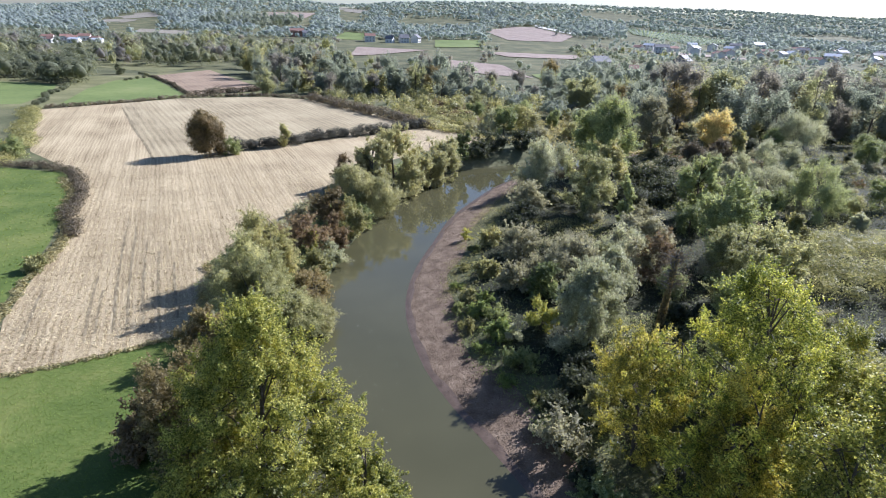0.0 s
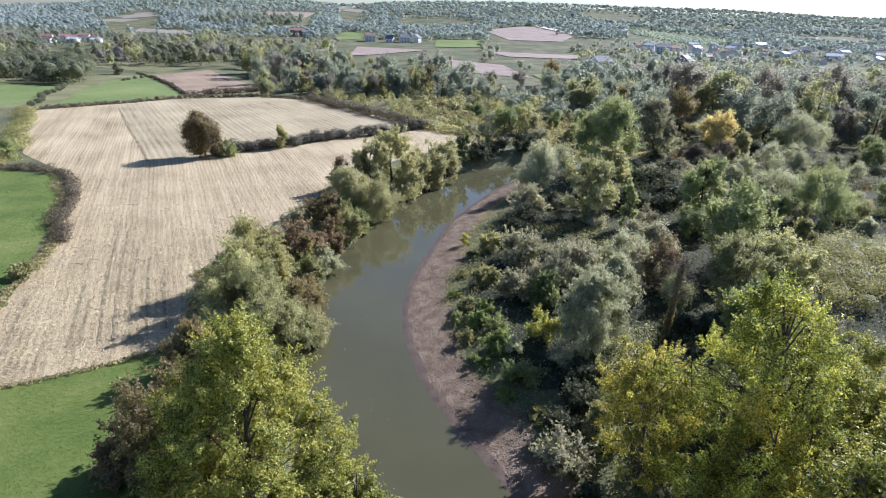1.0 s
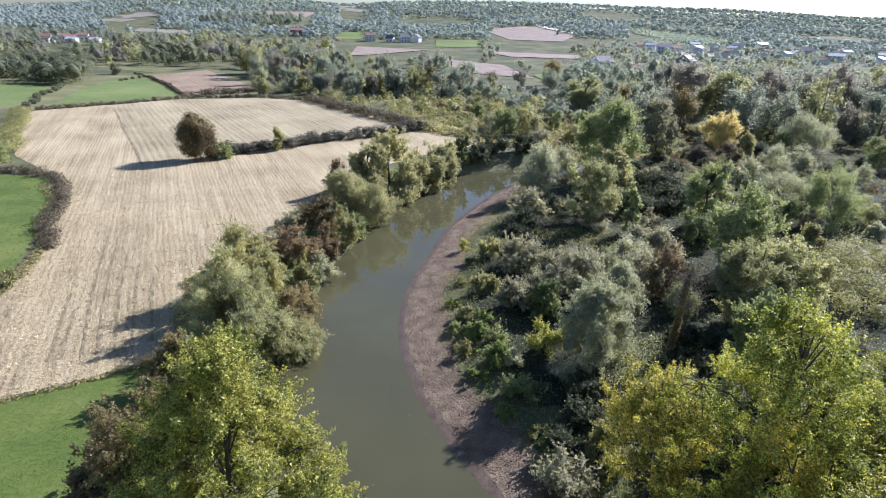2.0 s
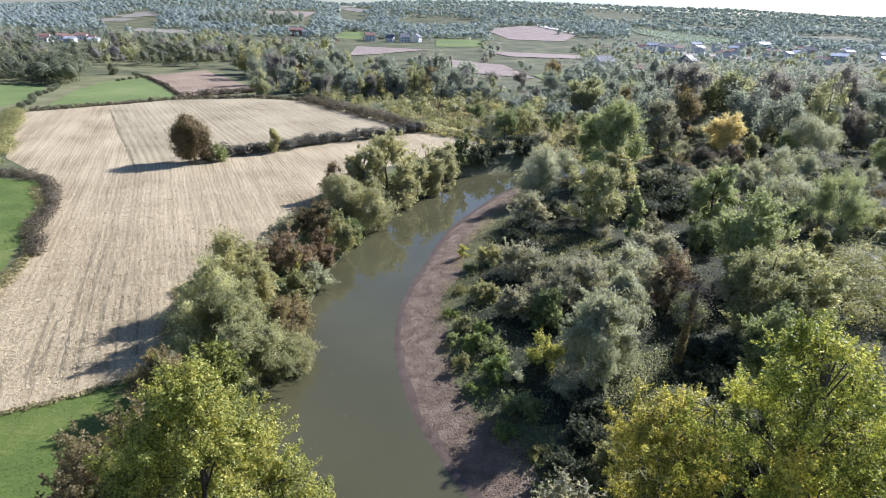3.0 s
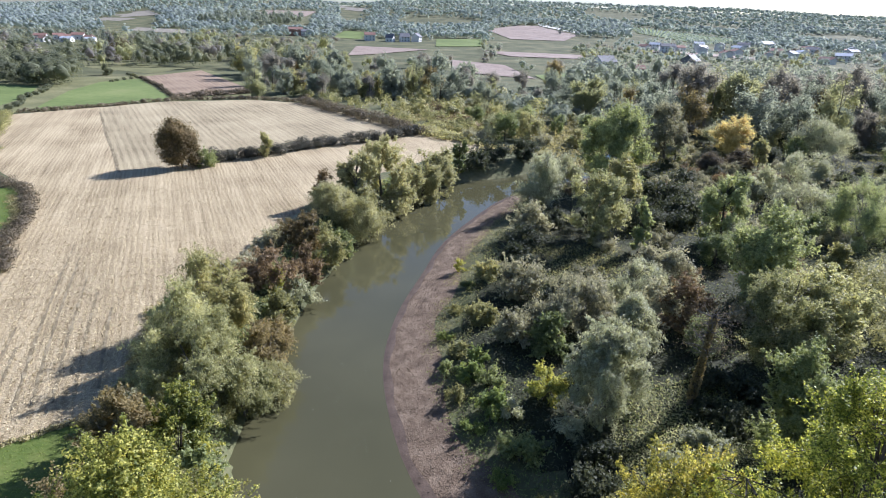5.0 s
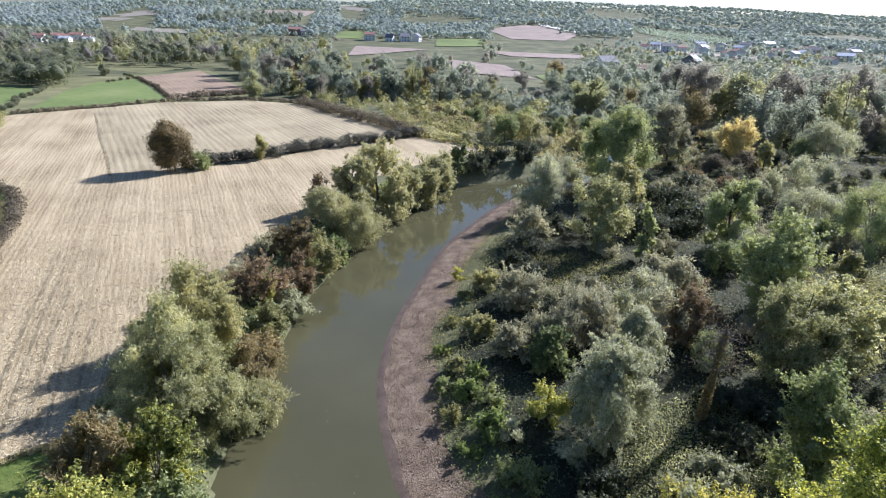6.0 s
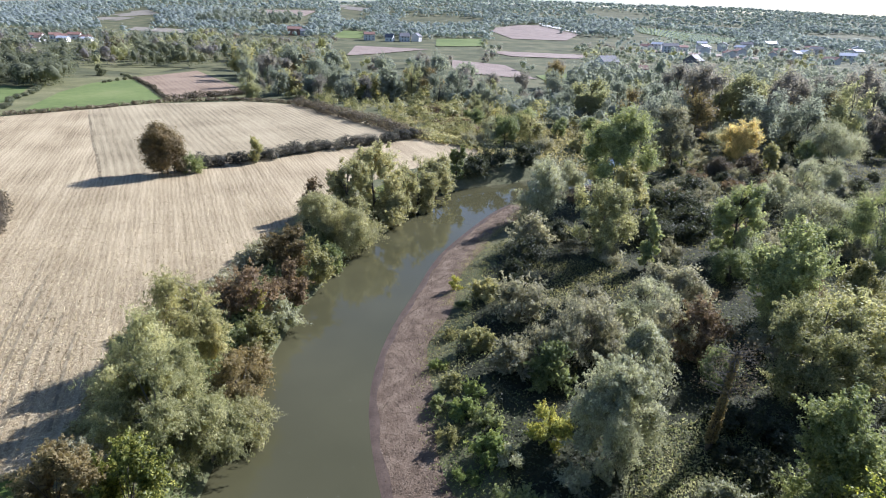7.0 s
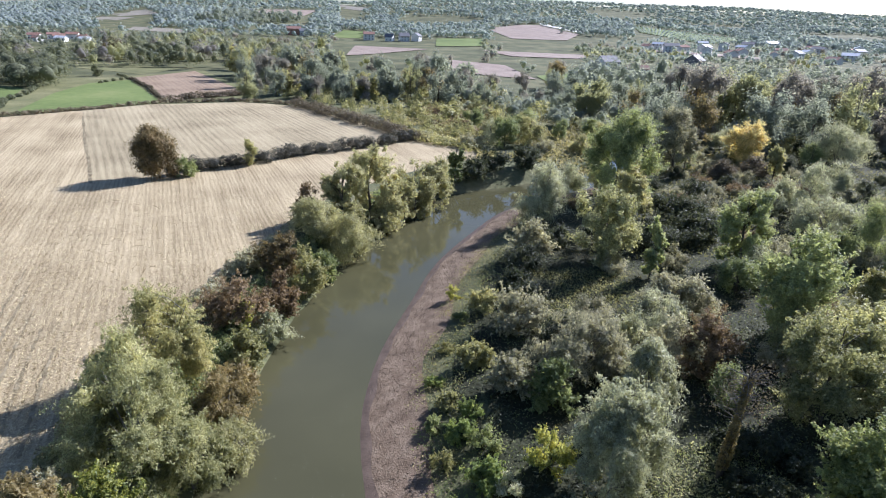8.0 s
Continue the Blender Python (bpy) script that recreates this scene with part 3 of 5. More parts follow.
LEFT_FAR_MEADOW = [(-213, 298), (-184, 294), (-166, 260), (-156, 226), (-230, 190)]
PINK_FIELD = [(-110, 271), (-86, 298), (-153, 404), (-165, 350)]


def flat_field(name, poly, z, material, label, category):
    bm = bmesh.new()
    top = [bm.verts.new((x, y, z)) for x, y in poly]
    face = bm.faces.new(top)
    bmesh.ops.triangulate(bm, faces=[face])
    bm.normal_update()
    for f in bm.faces:
        if f.normal.z < 0:
            f.normal_flip()
    me = bpy.data.meshes.new(name)
    bm.to_mesh(me)
    bm.free()
    me.materials.append(material)
    return tagged(new(name, me), label, category, kind="structure")


flat_field("stubble_field", FIELD, 3.05, STUBBLE, "harvested maize field with pale chopped straw in rows", "field")
UPPER_FIELD = [(-62, 148), (-69, 142.5), (-78.5, 158.5), (-92, 180.5), (-106, 204.5), (-118, 224.5), (-124.5, 235), (-110, 254.5), (-81, 268.5), (-58, 263.5), (-30, 231), (-9, 203), (-22, 187), (-37, 173), (-46, 163), (-55, 154.5)]
flat_field("upper_stubble", UPPER_FIELD, 3.056, UPPER_STUBBLE, "stubble with wide rows beyond the hedgerow", "field")
flat_field("near_meadow", NEAR_MEADOW, 3.04, MEADOW, "mown bright green meadow beside the river trees", "meadow")
flat_field("left_meadow", LEFT_MEADOW, 3.04, MEADOW, "green meadow bordered by low scrub", "meadow")
flat_field("rough_grassland", [(-240, 180), (-146, 216), (-112, 256), (-84, 274), (-84, 300), (-150, 410), (-176, 350), (-230, 310)], 3.03, ROUGH_GRASS, "rough olive grass round the small far fields", "grass")
flat_field("far_meadow", FAR_MEADOW, 3.06, PASTURE, "pale green far field", "field")
flat_field("far_pasture", LEFT_FAR_MEADOW, 3.06, PASTURE, "dark green far pasture beside a wood", "field")
flat_field("pink_ploughed_field", PINK_FIELD, 3.06, BROWN_PLOUGHED, "pinkish brown ploughed field behind a hedge", "field")


def rut(line, wide, seed):
    """A ragged wheel rut pressed into the stubble."""
    r = np.random.default_rng(seed)
    p = even(smooth_line(line), 60)
    p = p + r.normal(size=p.shape) * 0.03
    t = unit(np.gradient(p, axis=0))
    side_of = np.column_stack([t[:, 1], -t[:, 0]]) * (wide * r.uniform(0.25, 0.7, len(p)))[:, None]
    v = np.column_stack([np.stack([p - side_of, p + side_of], 1).reshape(-1, 2), np.full(2 * len(p), 3.1)])
    i = 2 * np.arange(len(p) - 1)
    return tagged(new("wheel_rut", mesh_of("wheel_rut", v, np.stack([i, i + 1, i + 3, i + 2], 1), RUT)), "dark wheel rut pressed into the stubble", "rut", kind="structure")


for n, (x, y, far) in enumerate([(-34.9, 57.6, 44), (-33.7, 58.2, 38), (-32.3, 59.0, 30), (-31.0, 60.0, 24), (-37.5, 56.8, 17), (-36.6, 57.2, 12), (-29.6, 61.5, 18), (-43.0, 55.0, 15)]):
    rut([(x, y), (x - 0.142 * far, y + 0.3 * far), (x - 0.28 * far, y + 0.61 * far), (x - 0.41 * far, y + 0.912 * far)], 0.3, 400 + n)
rut([(-69, 141.5), (-78.5, 158), (-92, 180), (-106, 204), (-118, 224)], 0.62, 430)


def hill_field(name, corners, material, label, lift=0.5):
    a, b, c, d = (np.array(p, float) for p in corners)
    u, v = np.meshgrid(np.linspace(0, 1, 9), np.linspace(0, 1, 9))
    u, v = u.ravel()[:, None], v.ravel()[:, None]
    p = (1 - v) * ((1 - u) * a + u * b) + v * ((1 - u) * d + u * c)
    i = (np.arange(8)[:, None] * 9 + np.arange(8)).ravel()
    me = mesh_of(name, np.column_stack([p, height(p[:, 0], p[:, 1]) + lift]), np.stack([i, i + 1, i + 10, i + 9], 1), material, True)
    return tagged(new(name, me), label, "field", kind="structure")


HILL_FIELDS = [
    ("ploughed_field", [(56, 416), (2, 450), (2, 528), (42, 500)], PLOUGHED, "brown ploughed strip on the valley floor"),
    ("hill_ploughed_field", [(72, 790), (135, 780), (165, 860), (48, 916)], PLOUGHED, "pinkish ploughed field on the hillside"),
    ("hill_ploughed_field_upper", [(48, 916), (165, 862), (128, 985), (100, 980)], PLOUGHED, "upper part of a pinkish hillside field"),
    ("pale_hill_strip", [(131, 992), (170, 880), (176, 905), (134, 1032)], GRAVEL, "pale dry strip along a hillside field"),
    ("dry_field", [(54, 577), (115, 573), (128, 612), (30, 630)], PLOUGHED, "dry straw-coloured field below the hill"),
    ("green_plot", [(-15, 665), (33, 683), (37, 780), (-17, 762)], PASTURE, "pale green plot with low rows"),
    ("dry_plot", [(-84, 540), (-66, 556), (-20, 626), (-92, 640)], PLOUGHED, "dry plot below the white houses"),
    ("hill_clearing", [(-548, 1055), (-483, 962), (-436, 990), (-504, 1092)], DRY_FIELD, "dry clearing between hill woods"),
    ("ridge_field", [(-225, 1322), (-172, 1227), (-150, 1260), (-245, 1435)], DRY_FIELD, "pale field high on the ridge"),
    ("orchard_field", [(258, 912), (294, 770), (377, 855), (286, 1066)], PASTURE, "pale green orchard slope with rows"),
    ("village_field", [(173, 690), (255, 680), (300, 640), (290, 620)], PLOUGHED, "pale field at the edge of the village"),
    ("left_hill_field", [(-493, 900), (-511, 965), (-445, 930), (-446, 880)], DRY_FIELD, "dry field on the wooded slope"),
    ("long_hill_field", [(-369, 752), (-380, 793), (-300, 775), (-296, 731)], DRY_FIELD, "long dry field below the hill woods"),
    ("hill_garden", [(-132, 733), (-135, 828), (-105, 822), (-100, 731)], PASTURE, "small green plot above the houses"),
    ("upper_hill_field", [(-328, 1058), (-332, 1171), (-248, 1207), (-240, 1076)], PLOUGHED, "brownish field near the ridge"),
    ("river_flat_field", [(60, 405), (105, 430), (95, 470), (58, 440)], PASTURE, "small green field behind the trees"),
]
for row in HILL_FIELDS:
    hill_field(*row)
hill_field("grass_strip", [(-252, 448), (-223, 400), (-170, 372), (-166, 420)], ROUGH_GRASS, "pale grass strip behind a wood", 0.14)
hill_field("grassy_path", [(55, 99.5), (66, 97.5), (104, 93), (110, 96.5)], DRY_FIELD, "pale dry grass path across a clearing", 0.12)

# ---- trees and shrubs of the left bank ----
def poplar(x, y, h, w, seed, material=POPLAR, label="tall poplar with sunlit yellow-green leaves on the river bank", count=50000, leaf=0.15, **more):
    shape = dict(profile="round", foot=0.12, clumps=90, leaf=leaf, slim=0.85, count=count, seed=seed, puff=0.11, hang=0.2, wild=1.2)
    shape.update(more)
    if leaf > 0.28:
        shape.update(leaf=0.7 * leaf, count=int(1.5 * count), feather=0.8, loose=0.55)
    return stand(plant("poplar", h, w, material, label, "tree", **shape), x, y, seed * 37)


def willow(x, y, h, w, seed, material=WILLOW, label="bushy grey-green willow on the river bank", count=15000, leaf=0.42, **more):
    shape = dict(profile="dome", foot=0.06, clumps=60, leaf=leaf, slim=0.3, count=count, droop=0.05, seed=seed, stems=4, puff=0.16, hang=0.8)
    shape.update(more)
    if leaf > 0.35:
        shape.update(leaf=0.72 * leaf, count=int(1.5 * count), feather=0.8, loose=0.55)
    return stand(plant("willow", h, w, material, label, "tree", PALE_BARK, **shape), x, y, seed * 53)


def shrub(x, y, h, w, seed, material=OLIVE, label="dense olive-green shrub on the river bank", count=5400, leaf=0.27, name="shrub", **more):
    shape = dict(profile="dome", foot=0.03, clumps=34, leaf=leaf, slim=0.55, count=count, seed=seed, stems=5, puff=0.17, hang=0.3, limb=0.6)
    shape.update(more)
    return stand(plant(name, h, w, material, label, "shrub", **shape), x, y, seed * 71)


def ivy_trunk(x, y, h):
    """A thick leaning trunk wrapped in ivy, with a thin grey head."""
    r = np.random.default_rng(104)
    lean = np.array([0.07, 0.03])
    ob = empty("ivy_trunk", 0, 0, 0)
    tagged(ob, "old leaning trunk wrapped in grey-brown ivy", "tree")
    path = [(lean[0] * k * h + 0.25 * math.sin(2 * k), lean[1] * k * h, h * k - 0.3 * (k == 0), 0.28 - 0.16 * k) for k in (0, 0.2, 0.4, 0.6, 0.8, 0.95)]
    part("trunk", mesh_of("trunk", *tubes([path], 8), BARK, True), ob)
    k = r.uniform(0.12, 0.92, 4200)
    a = r.uniform(0, 2 * np.pi, 4200)
    off = (0.34 - 0.1 * k + 0.1 * np.sin(9 * k + 2 * a)) * r.uniform(0.7, 1.15, 4200)
    spot = np.column_stack([lean[0] * k * h + 0.25 * np.sin(2 * k) + off * np.cos(a), lean[1] * k * h + off * np.sin(a), h * k])
    part("ivy", mesh_of("ivy", *leaves(spot, np.column_stack([np.cos(a), np.sin(a), 0.3 + 0 * a]), 0.17, 0.8, r, hang=0.5), BROWNING), ob, "dull olive-brown ivy")
    twig, n = [], 90
    for _ in range(n):
        b = r.uniform(0.55, 0.95)
        p0 = np.array([lean[0] * b * h + 0.25 * math.sin(2 * b), lean[1] * b * h, h * b])
        e = p0 + unit(r.normal(size=3) * np.array([1, 1, 0.6]) + np.array([0, 0, 0.45])) * r.uniform(0.8, 2.4)
        twig.append([(*p0, 0.05), (*(0.5 * (p0 + e) + r.normal(size=3) * 0.1), 0.03), (*e, 0.01)])
    part("branchwork", mesh_of("branchwork", *tubes(twig, 4), PALE_BARK, True), ob)
    ends = np.array([t[2][:3] for t in twig])
    tuft = ends[r.integers(0, n, 1500)] + r.normal(size=(1500, 3)) * 0.45
    part("crown", mesh_of("crown", *leaves(tuft, np.tile([0, 0, 0.5], (1500, 1)), 0.13, 0.5, r), HEDGE), ob, "thin brown head of twigs and leaves")
    return stand(ob, x, y, 0)


poplar(-12.4, 35.5, 15.6, 14.2, 1, count=130000, leaf=0.115, wild=0.8, profile="cone", foot=0.03, clumps=200, puff=0.08, core=0.13)
poplar(-18.8, 38.0, 9.4, 10.0, 2, BROWNING, "olive-green tree turning brown beside the tall poplar", 46000, 0.135, foot=0.04)
poplar(-5.2, 35.8, 8.6, 8.4, 3, label="low poplar leaning over the river", count=38000, leaf=0.13, foot=0.04)
shrub(-22.6, 38.8, 5.0, 5.0, 4, RUSSET, "russet shrub at the edge of the meadow")
shrub(-23.4, 52.6, 6.4, 6.0, 5, BROWNING, "brown shrub where field and meadow meet", 12000, 0.2)
shrub(-18.6, 53.0, 7.6, 6.0, 6, POPLAR, "yellow-green shrub below the willows", 14000, 0.2)
shrub(-16.5, 49.5, 4.4, 5.0, 7, GREEN, "green bush overhanging the muddy river")
shrub(-23.2, 56.5, 3.6, 4.0, 8, GREY, "half-bare grey shrub with bare twigs", 1700, bare=0.8)
willow(-20.4, 61.8, 8.8, 12.6, 9, SAGE, "wide bushy sage-green willow hanging over bank and field", 52000, leaf=0.22, clumps=110, puff=0.11)
willow(-16.6, 62.2, 6.8, 7.6, 10, SAGE, "bushy willow leaning out over the river", 26000, leaf=0.22, clumps=80, puff=0.12)
willow(-14.2, 66.0, 4.4, 6.4, 11, PALE, "pale willow branches reaching out over the water", 8000, leaf=0.22, foot=0.25)
willow(-23.2, 73.4, 10.4, 10.6, 12, OLIVE, "broad olive-green willow at the field edge", 36000, leaf=0.24, clumps=90, puff=0.12)
willow(-26.6, 69.5, 6.2, 5.0, 13, LIME, "small yellow-green willow at the field edge", 7000, leaf=0.3)
willow(-23.4, 65.6, 9.6, 8.6, 14, SAGE, "tall sage-green willow between field and river", 22000, leaf=0.24)
willow(-16.9, 70.0, 7.0, 6.2, 15, BROWNING, "thin brownish willow with bare branches showing", 8000, leaf=0.3, bare=0.7)
shrub(-20.6, 86.0, 6.4, 8.0, 16, RUSSET, "dark red-brown hawthorn thicket", 9000)
shrub(-17.4, 91.5, 6.0, 6.2, 17, RUSSET, "red-brown thicket above the water", 6800)
shrub(-19.4, 84.2, 5.0, 2.4, 18, YELLOW, "small bright yellow bush in a red thicket", 1000)
shrub(-17.2, 85.2, 4.4, 5.6, 19, WILLOW, "round grey-green willow bush at the water", 6800, slim=0.3)
shrub(-19.3, 100.5, 6.6, 8.0, 20, OAK, "brown-green oak scrub on the bank", 7900)
shrub(-15.9, 98.0, 7.2, 6.2, 21, OLIVE, "olive bush leaning over the water", 6800)
shrub(-24.0, 100.0, 3.4, 5.0, 22, GREY, "low grey-green scrub at the field edge", 3400)
willow(-17.5, 114, 7.6, 10.4, 23, PALE, "olive-green willow on the bank", 14900, leaf=0.37)
willow(-12.2, 112.5, 9.0, 10.6, 24, PALE, "broad willow with branches trailing in the river", 16200, leaf=0.37)
shrub(-20.3, 121, 7.8, 5.6, 25, RUSSET, "small red-brown oak by the field", 4200, 0.30)
poplar(-14.8, 122, 11.6, 9.0, 26, PALE, "slender yellowing poplar above the willows", 9400, 0.33, profile="round", wild=1.7, puff=0.085, clumps=120)
poplar(-11.3, 129, 14.2, 10.0, 27, PALE, "tall slender poplar with pale yellow-green leaves", 10800, 0.33, profile="round", foot=0.05, wild=1.7, puff=0.085, clumps=120)
poplar(-6.7, 131, 10.8, 10.0, 28, PALE, "yellowing poplar on the bank", 9400, 0.33, profile="round", wild=1.7, puff=0.085, clumps=120)
poplar(-3.6, 137, 12.6, 10.0, 29, PALE, "pale yellow-green poplar by the bend", 9400, 0.33, profile="round", foot=0.05, wild=1.7, puff=0.085, clumps=120)
poplar(0.0, 143.5, 11.6, 10.0, 30, PALE, "olive poplar by the river bend", 9400, 0.33, profile="round", wild=1.7, puff=0.085, clumps=120)
shrub(-8.6, 127, 6.0, 7.0, 31, PALE, "olive shrub trailing over the water", 5300, 0.33)
shrub(-3.0, 140.5, 5.4, 6.0, 32, PALE, "olive shrub at the bend", 4800, 0.33)
poplar(4.3, 156.5, 9.0, 4.2, 33, GREEN, "small green tree by the bend", 4700, 0.33, profile="round", foot=0.05)
# the dark leaf colour stands for shade along the outer bank
shrub(8.5, 160, 5.2, 8.6, 34, SHADE_DARK, "thicket on the outer bank, shade put into its dark leaf colour", 4800, 0.33)
shrub(13.5, 166, 5.4, 8.6, 35, SHADE_DARK, "thicket on the outer bank, shade put into its dark leaf colour", 4800, 0.33)
shrub(21.0, 170, 6.0, 8.6, 36, SHADE_DARK, "thicket on the outer bank, shade put into its dark leaf colour", 4800, 0.33)
shrub(2.0, 152.5, 3.6, 5.2, 37, SHADE_DARK, "thicket on the outer bank, shade put into its dark leaf colour", 3200, 0.33)

shrub(-17.0, 74.4, 4.4, 5.2, 48, BROWNING, "brownish bush on the steep bank", 6000, 0.2)
shrub(-17.6, 79.0, 4.6, 5.0, 38, OLIVE, "olive bush on the steep bank", 5700)
shrub(-14.8, 104.5, 4.6, 5.4, 39, GREEN, "green bush hanging over the bank", 5100)
shrub(-13.0, 118.0, 4.8, 5.4, 44, OLIVE, "olive bush hanging over the bank", 4200, 0.30)
shrub(-14.6, 45.5, 6.4, 6.6, 45, SALLOW, "dull green bush between poplar and willow", 12000, 0.2)

# ---- trees in the fields ----
lone = plant("oak", 11.6, 11.1, OAK, "lone round brown-green oak at the hedge in the field", "tree", profile="ball", foot=0.15, clumps=120, leaf=0.28, slim=0.7, count=30000, seed=40, puff=0.13, wild=0.4, feather=0.2, loose=0.3)
stand(lone, -58.0, 147.8)
shrub(-53.6, 150, 5.0, 5.4, 41, GREEN, "green bush beside the lone oak", 3700, 0.33)
shrub(-43.0, 161.6, 6.6, 4.2, 42, OLIVE, "small upright olive tree in the hedge", 2700, 0.33, profile="column")
shrub(-101, 139.5, 4.6, 8.5, 46, GREEN, "dark green bush at the field corner", 7000, 0.33)
shrub(-107, 143, 3.6, 7.0, 47, SALLOW, "olive bush at the field corner", 5000, 0.33)
shrub(-53.4, 73.8, 2.4, 3.4, 43, OLIVE, "lone round bush in the meadow", 2500)


# ---- hedges ----
def hedge(line, h, w, material, label, count, leaf=0.45, seed=1, step=1.6):
    """A rough hedgerow along a line: stems and a lumpy crown."""
    r = np.random.default_rng(seed)
    p = even(smooth_line(line), max(4, int(np.hypot(*np.diff(np.array(line), axis=0).T).sum() / step)))
    p = p + r.normal(size=p.shape) * 0.25 * w
    tall = h * r.uniform(0.7, 1.12, len(p))
    pick = r.integers(0, len(p), count)
    way = unit(r.normal(size=(count, 3)))
    base = height(p[:, 0], p[:, 1])
    spot = np.column_stack([p[pick], base[pick] + 0.5 * tall[pick]]) + way * np.column_stack([np.full(count, 0.62 * w), np.full(count, 0.62 * w), 0.5 * tall[pick]]) * (r.uniform(0.3, 1, count) ** 0.5)[:, None]
    ob = new("hedge")
    ob.matrix_world = Matrix.Translation((p[0][0], p[0][1], base[0]))
    off = np.array([p[0][0], p[0][1], base[0]])
    tagged(ob, label, "hedge")
    part("crown", mesh_of("crown", *[(v - off if i == 0 else v) for i, v in enumerate(leaves(spot, way + np.array([0, 0, 0.6]), leaf, 0.6, r, loose=0.5))], material), ob)
    stems = []
    for (x, y), t, b in zip(p, tall, base):
        for _ in range(2):
            e = r.normal(size=2) * 0.3 * w
            stems.append([(x - off[0], y - off[1], b - off[2] - 0.15, 0.05), (x - off[0] + e[0] * 0.5, y - off[1] + e[1] * 0.5, b - off[2] + 0.4 * t, 0.035), (x - off[0] + e[0], y - off[1] + e[1], b - off[2] + 0.85 * t, 0.012)])
    tagged(part("stemwork", mesh_of("stemwork", *tubes(stems, 4), BARK, True), ob), kind="stuff")
    return ob


hedge([(-56.5, 151), (-55, 153.5), (-46, 162), (-37, 172), (-22, 186), (-8, 201)], 3.3, 3.0, HEDGEROW, "dark grey-brown hedgerow dividing the stubble fields", 26000, 0.32, seed=2)
hedge([(-8, 202), (-24, 223), (-42, 246), (-58, 266)], 3.6, 4.5, HEDGE, "dark hedge along the far edge of the field", 9000, 0.55, seed=3)
hedge([(-58, 267), (-81, 272), (-108, 260), (-122, 240), (-141, 217)], 1.6, 2.0, HEDGE, "low scrub along the top of the stubble field", 6000, 0.5, seed=4)
hedge([(-110, 266), (-136, 308), (-163, 346)], 1.5, 1.6, HEDGE, "dark hedge between green and ploughed fields", 4500, 0.6, seed=5)
hedge([(-108, 269), (-96, 284), (-86, 297)], 3.0, 4.0, HEDGE, "brown hedge below the ploughed field", 3000, 0.6, seed=6)
hedge([(-56, 87), (-63, 99), (-68, 110), (-76, 122), (-84, 129), (-96, 131)], 1.7, 2.2, HEDGE, "low brown bramble hedge round the meadow", 12000, 0.26, seed=7, step=1.0)
hedge([(-53.5, 76), (-57.5, 87), (-65, 99), (-70, 110), (-78, 121)], 0.6, 1.4, DRY_GRASS, "pale dry grass beside the bramble hedge", 5000, 0.25, seed=15, step=0.6)
hedge([(-96, 133), (-110, 140), (-128, 150), (-150, 160)], 2.4, 6.0, SALLOW, "olive scrub at the field corner", 16000, 0.32, seed=8)
hedge([(-104, 148), (-118, 170), (-132, 195), (-146, 214)], 1.8, 5.0, SALLOW, "olive scrub along the field side", 14000, 0.32, seed=9)
hedge([(10, 189), (-6, 206), (4, 224), (-10, 245)], 2.6, 6.0, OLIVE, "yellowish scrub behind the field", 6000, 0.6, seed=10)
hedge([(-27, 60), (-29, 70), (-31.5, 78)], 0.9, 1.6, DRY_GRASS, "dry weeds along the field edge", 3000, 0.3, seed=11, step=0.7)
hedge([(-27, 90), (-25.5, 100), (-23.5, 112), (-21.5, 126)], 1.3, 2.0, GREY, "low weeds between field and river trees", 4000, 0.35, seed=12)
hedge([(-49, 60), (-53, 72), (-57, 86)], 0.45, 1.0, DRY_GRASS, "dry grass verge beside the field", 3500, 0.25, seed=13, step=0.5)
hedge([(-48, 47.5), (-41.3, 48.2), (-33, 53.2), (-28, 57.2)], 0.35, 0.7, DRY_GRASS, "ragged strip of dry grass between meadow and field", 3500, 0.16, seed=14, step=0.4)

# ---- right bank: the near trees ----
poplar(22.6, 38.9, 18.0, 16.5, 50, POPLAR_BACKLIT, count=95000, leaf=0.12, foot=0.05, clumps=200, profile="cone", puff=0.062, core=0.0, limb=0.9, wild=1.4, label="tall open poplar, yellow-green leaf colour brightened for back light")
poplar(21.2, 34.6, 13.0, 8.0, 51, POPLAR_YELLOW, "yellowing poplar crowding a taller one", 44000, 0.12, foot=0.04, core=0.03)
poplar(27.8, 42.0, 16.0, 10.0, 52, POPLAR, label="bright green poplar among riverside trees", count=40000, leaf=0.125, foot=0.06, core=0.03)
poplar(34.0, 46.5, 11.0, 10.0, 53, POPLAR, "broad bright green tree in the riverside thicket", 36000, 0.13, core=0.06)
poplar(16.1, 41.4, 14.0, 9.6, 54, POPLAR_YELLOW, "yellow poplar with dark limbs showing", 44000, 0.12, profile="ball", foot=0.06, clumps=100, puff=0.09, core=0.02, limb=1.05)
poplar(30.0, 34.0, 15.5, 9.0, 55, POPLAR, "tall green tree in deep riverside thicket", 15000)
poplar(25.0, 30.0, 13.0, 9.0, 56, POPLAR, "green poplar in the riverside thicket", 18000, 0.13)
shrub(10.8, 43.6, 4.6, 5.0, 57, GREY, "half-bare grey shrub at the beach edge", 2900, bare=0.7)
shrub(15.0, 47.0, 3.6, 4.4, 58, OLIVE, "olive shrub at the beach edge", 5700)
shrub(12.6, 36.5, 4.0, 4.6, 59, GREEN, "green bush at the beach edge", 5100)
poplar(30.6, 54.6, 12.0, 8.8, 60, GREEN, "rounded bright green tree above dark thicket", 36000, 0.17, profile="round", foot=0.03, clumps=110)
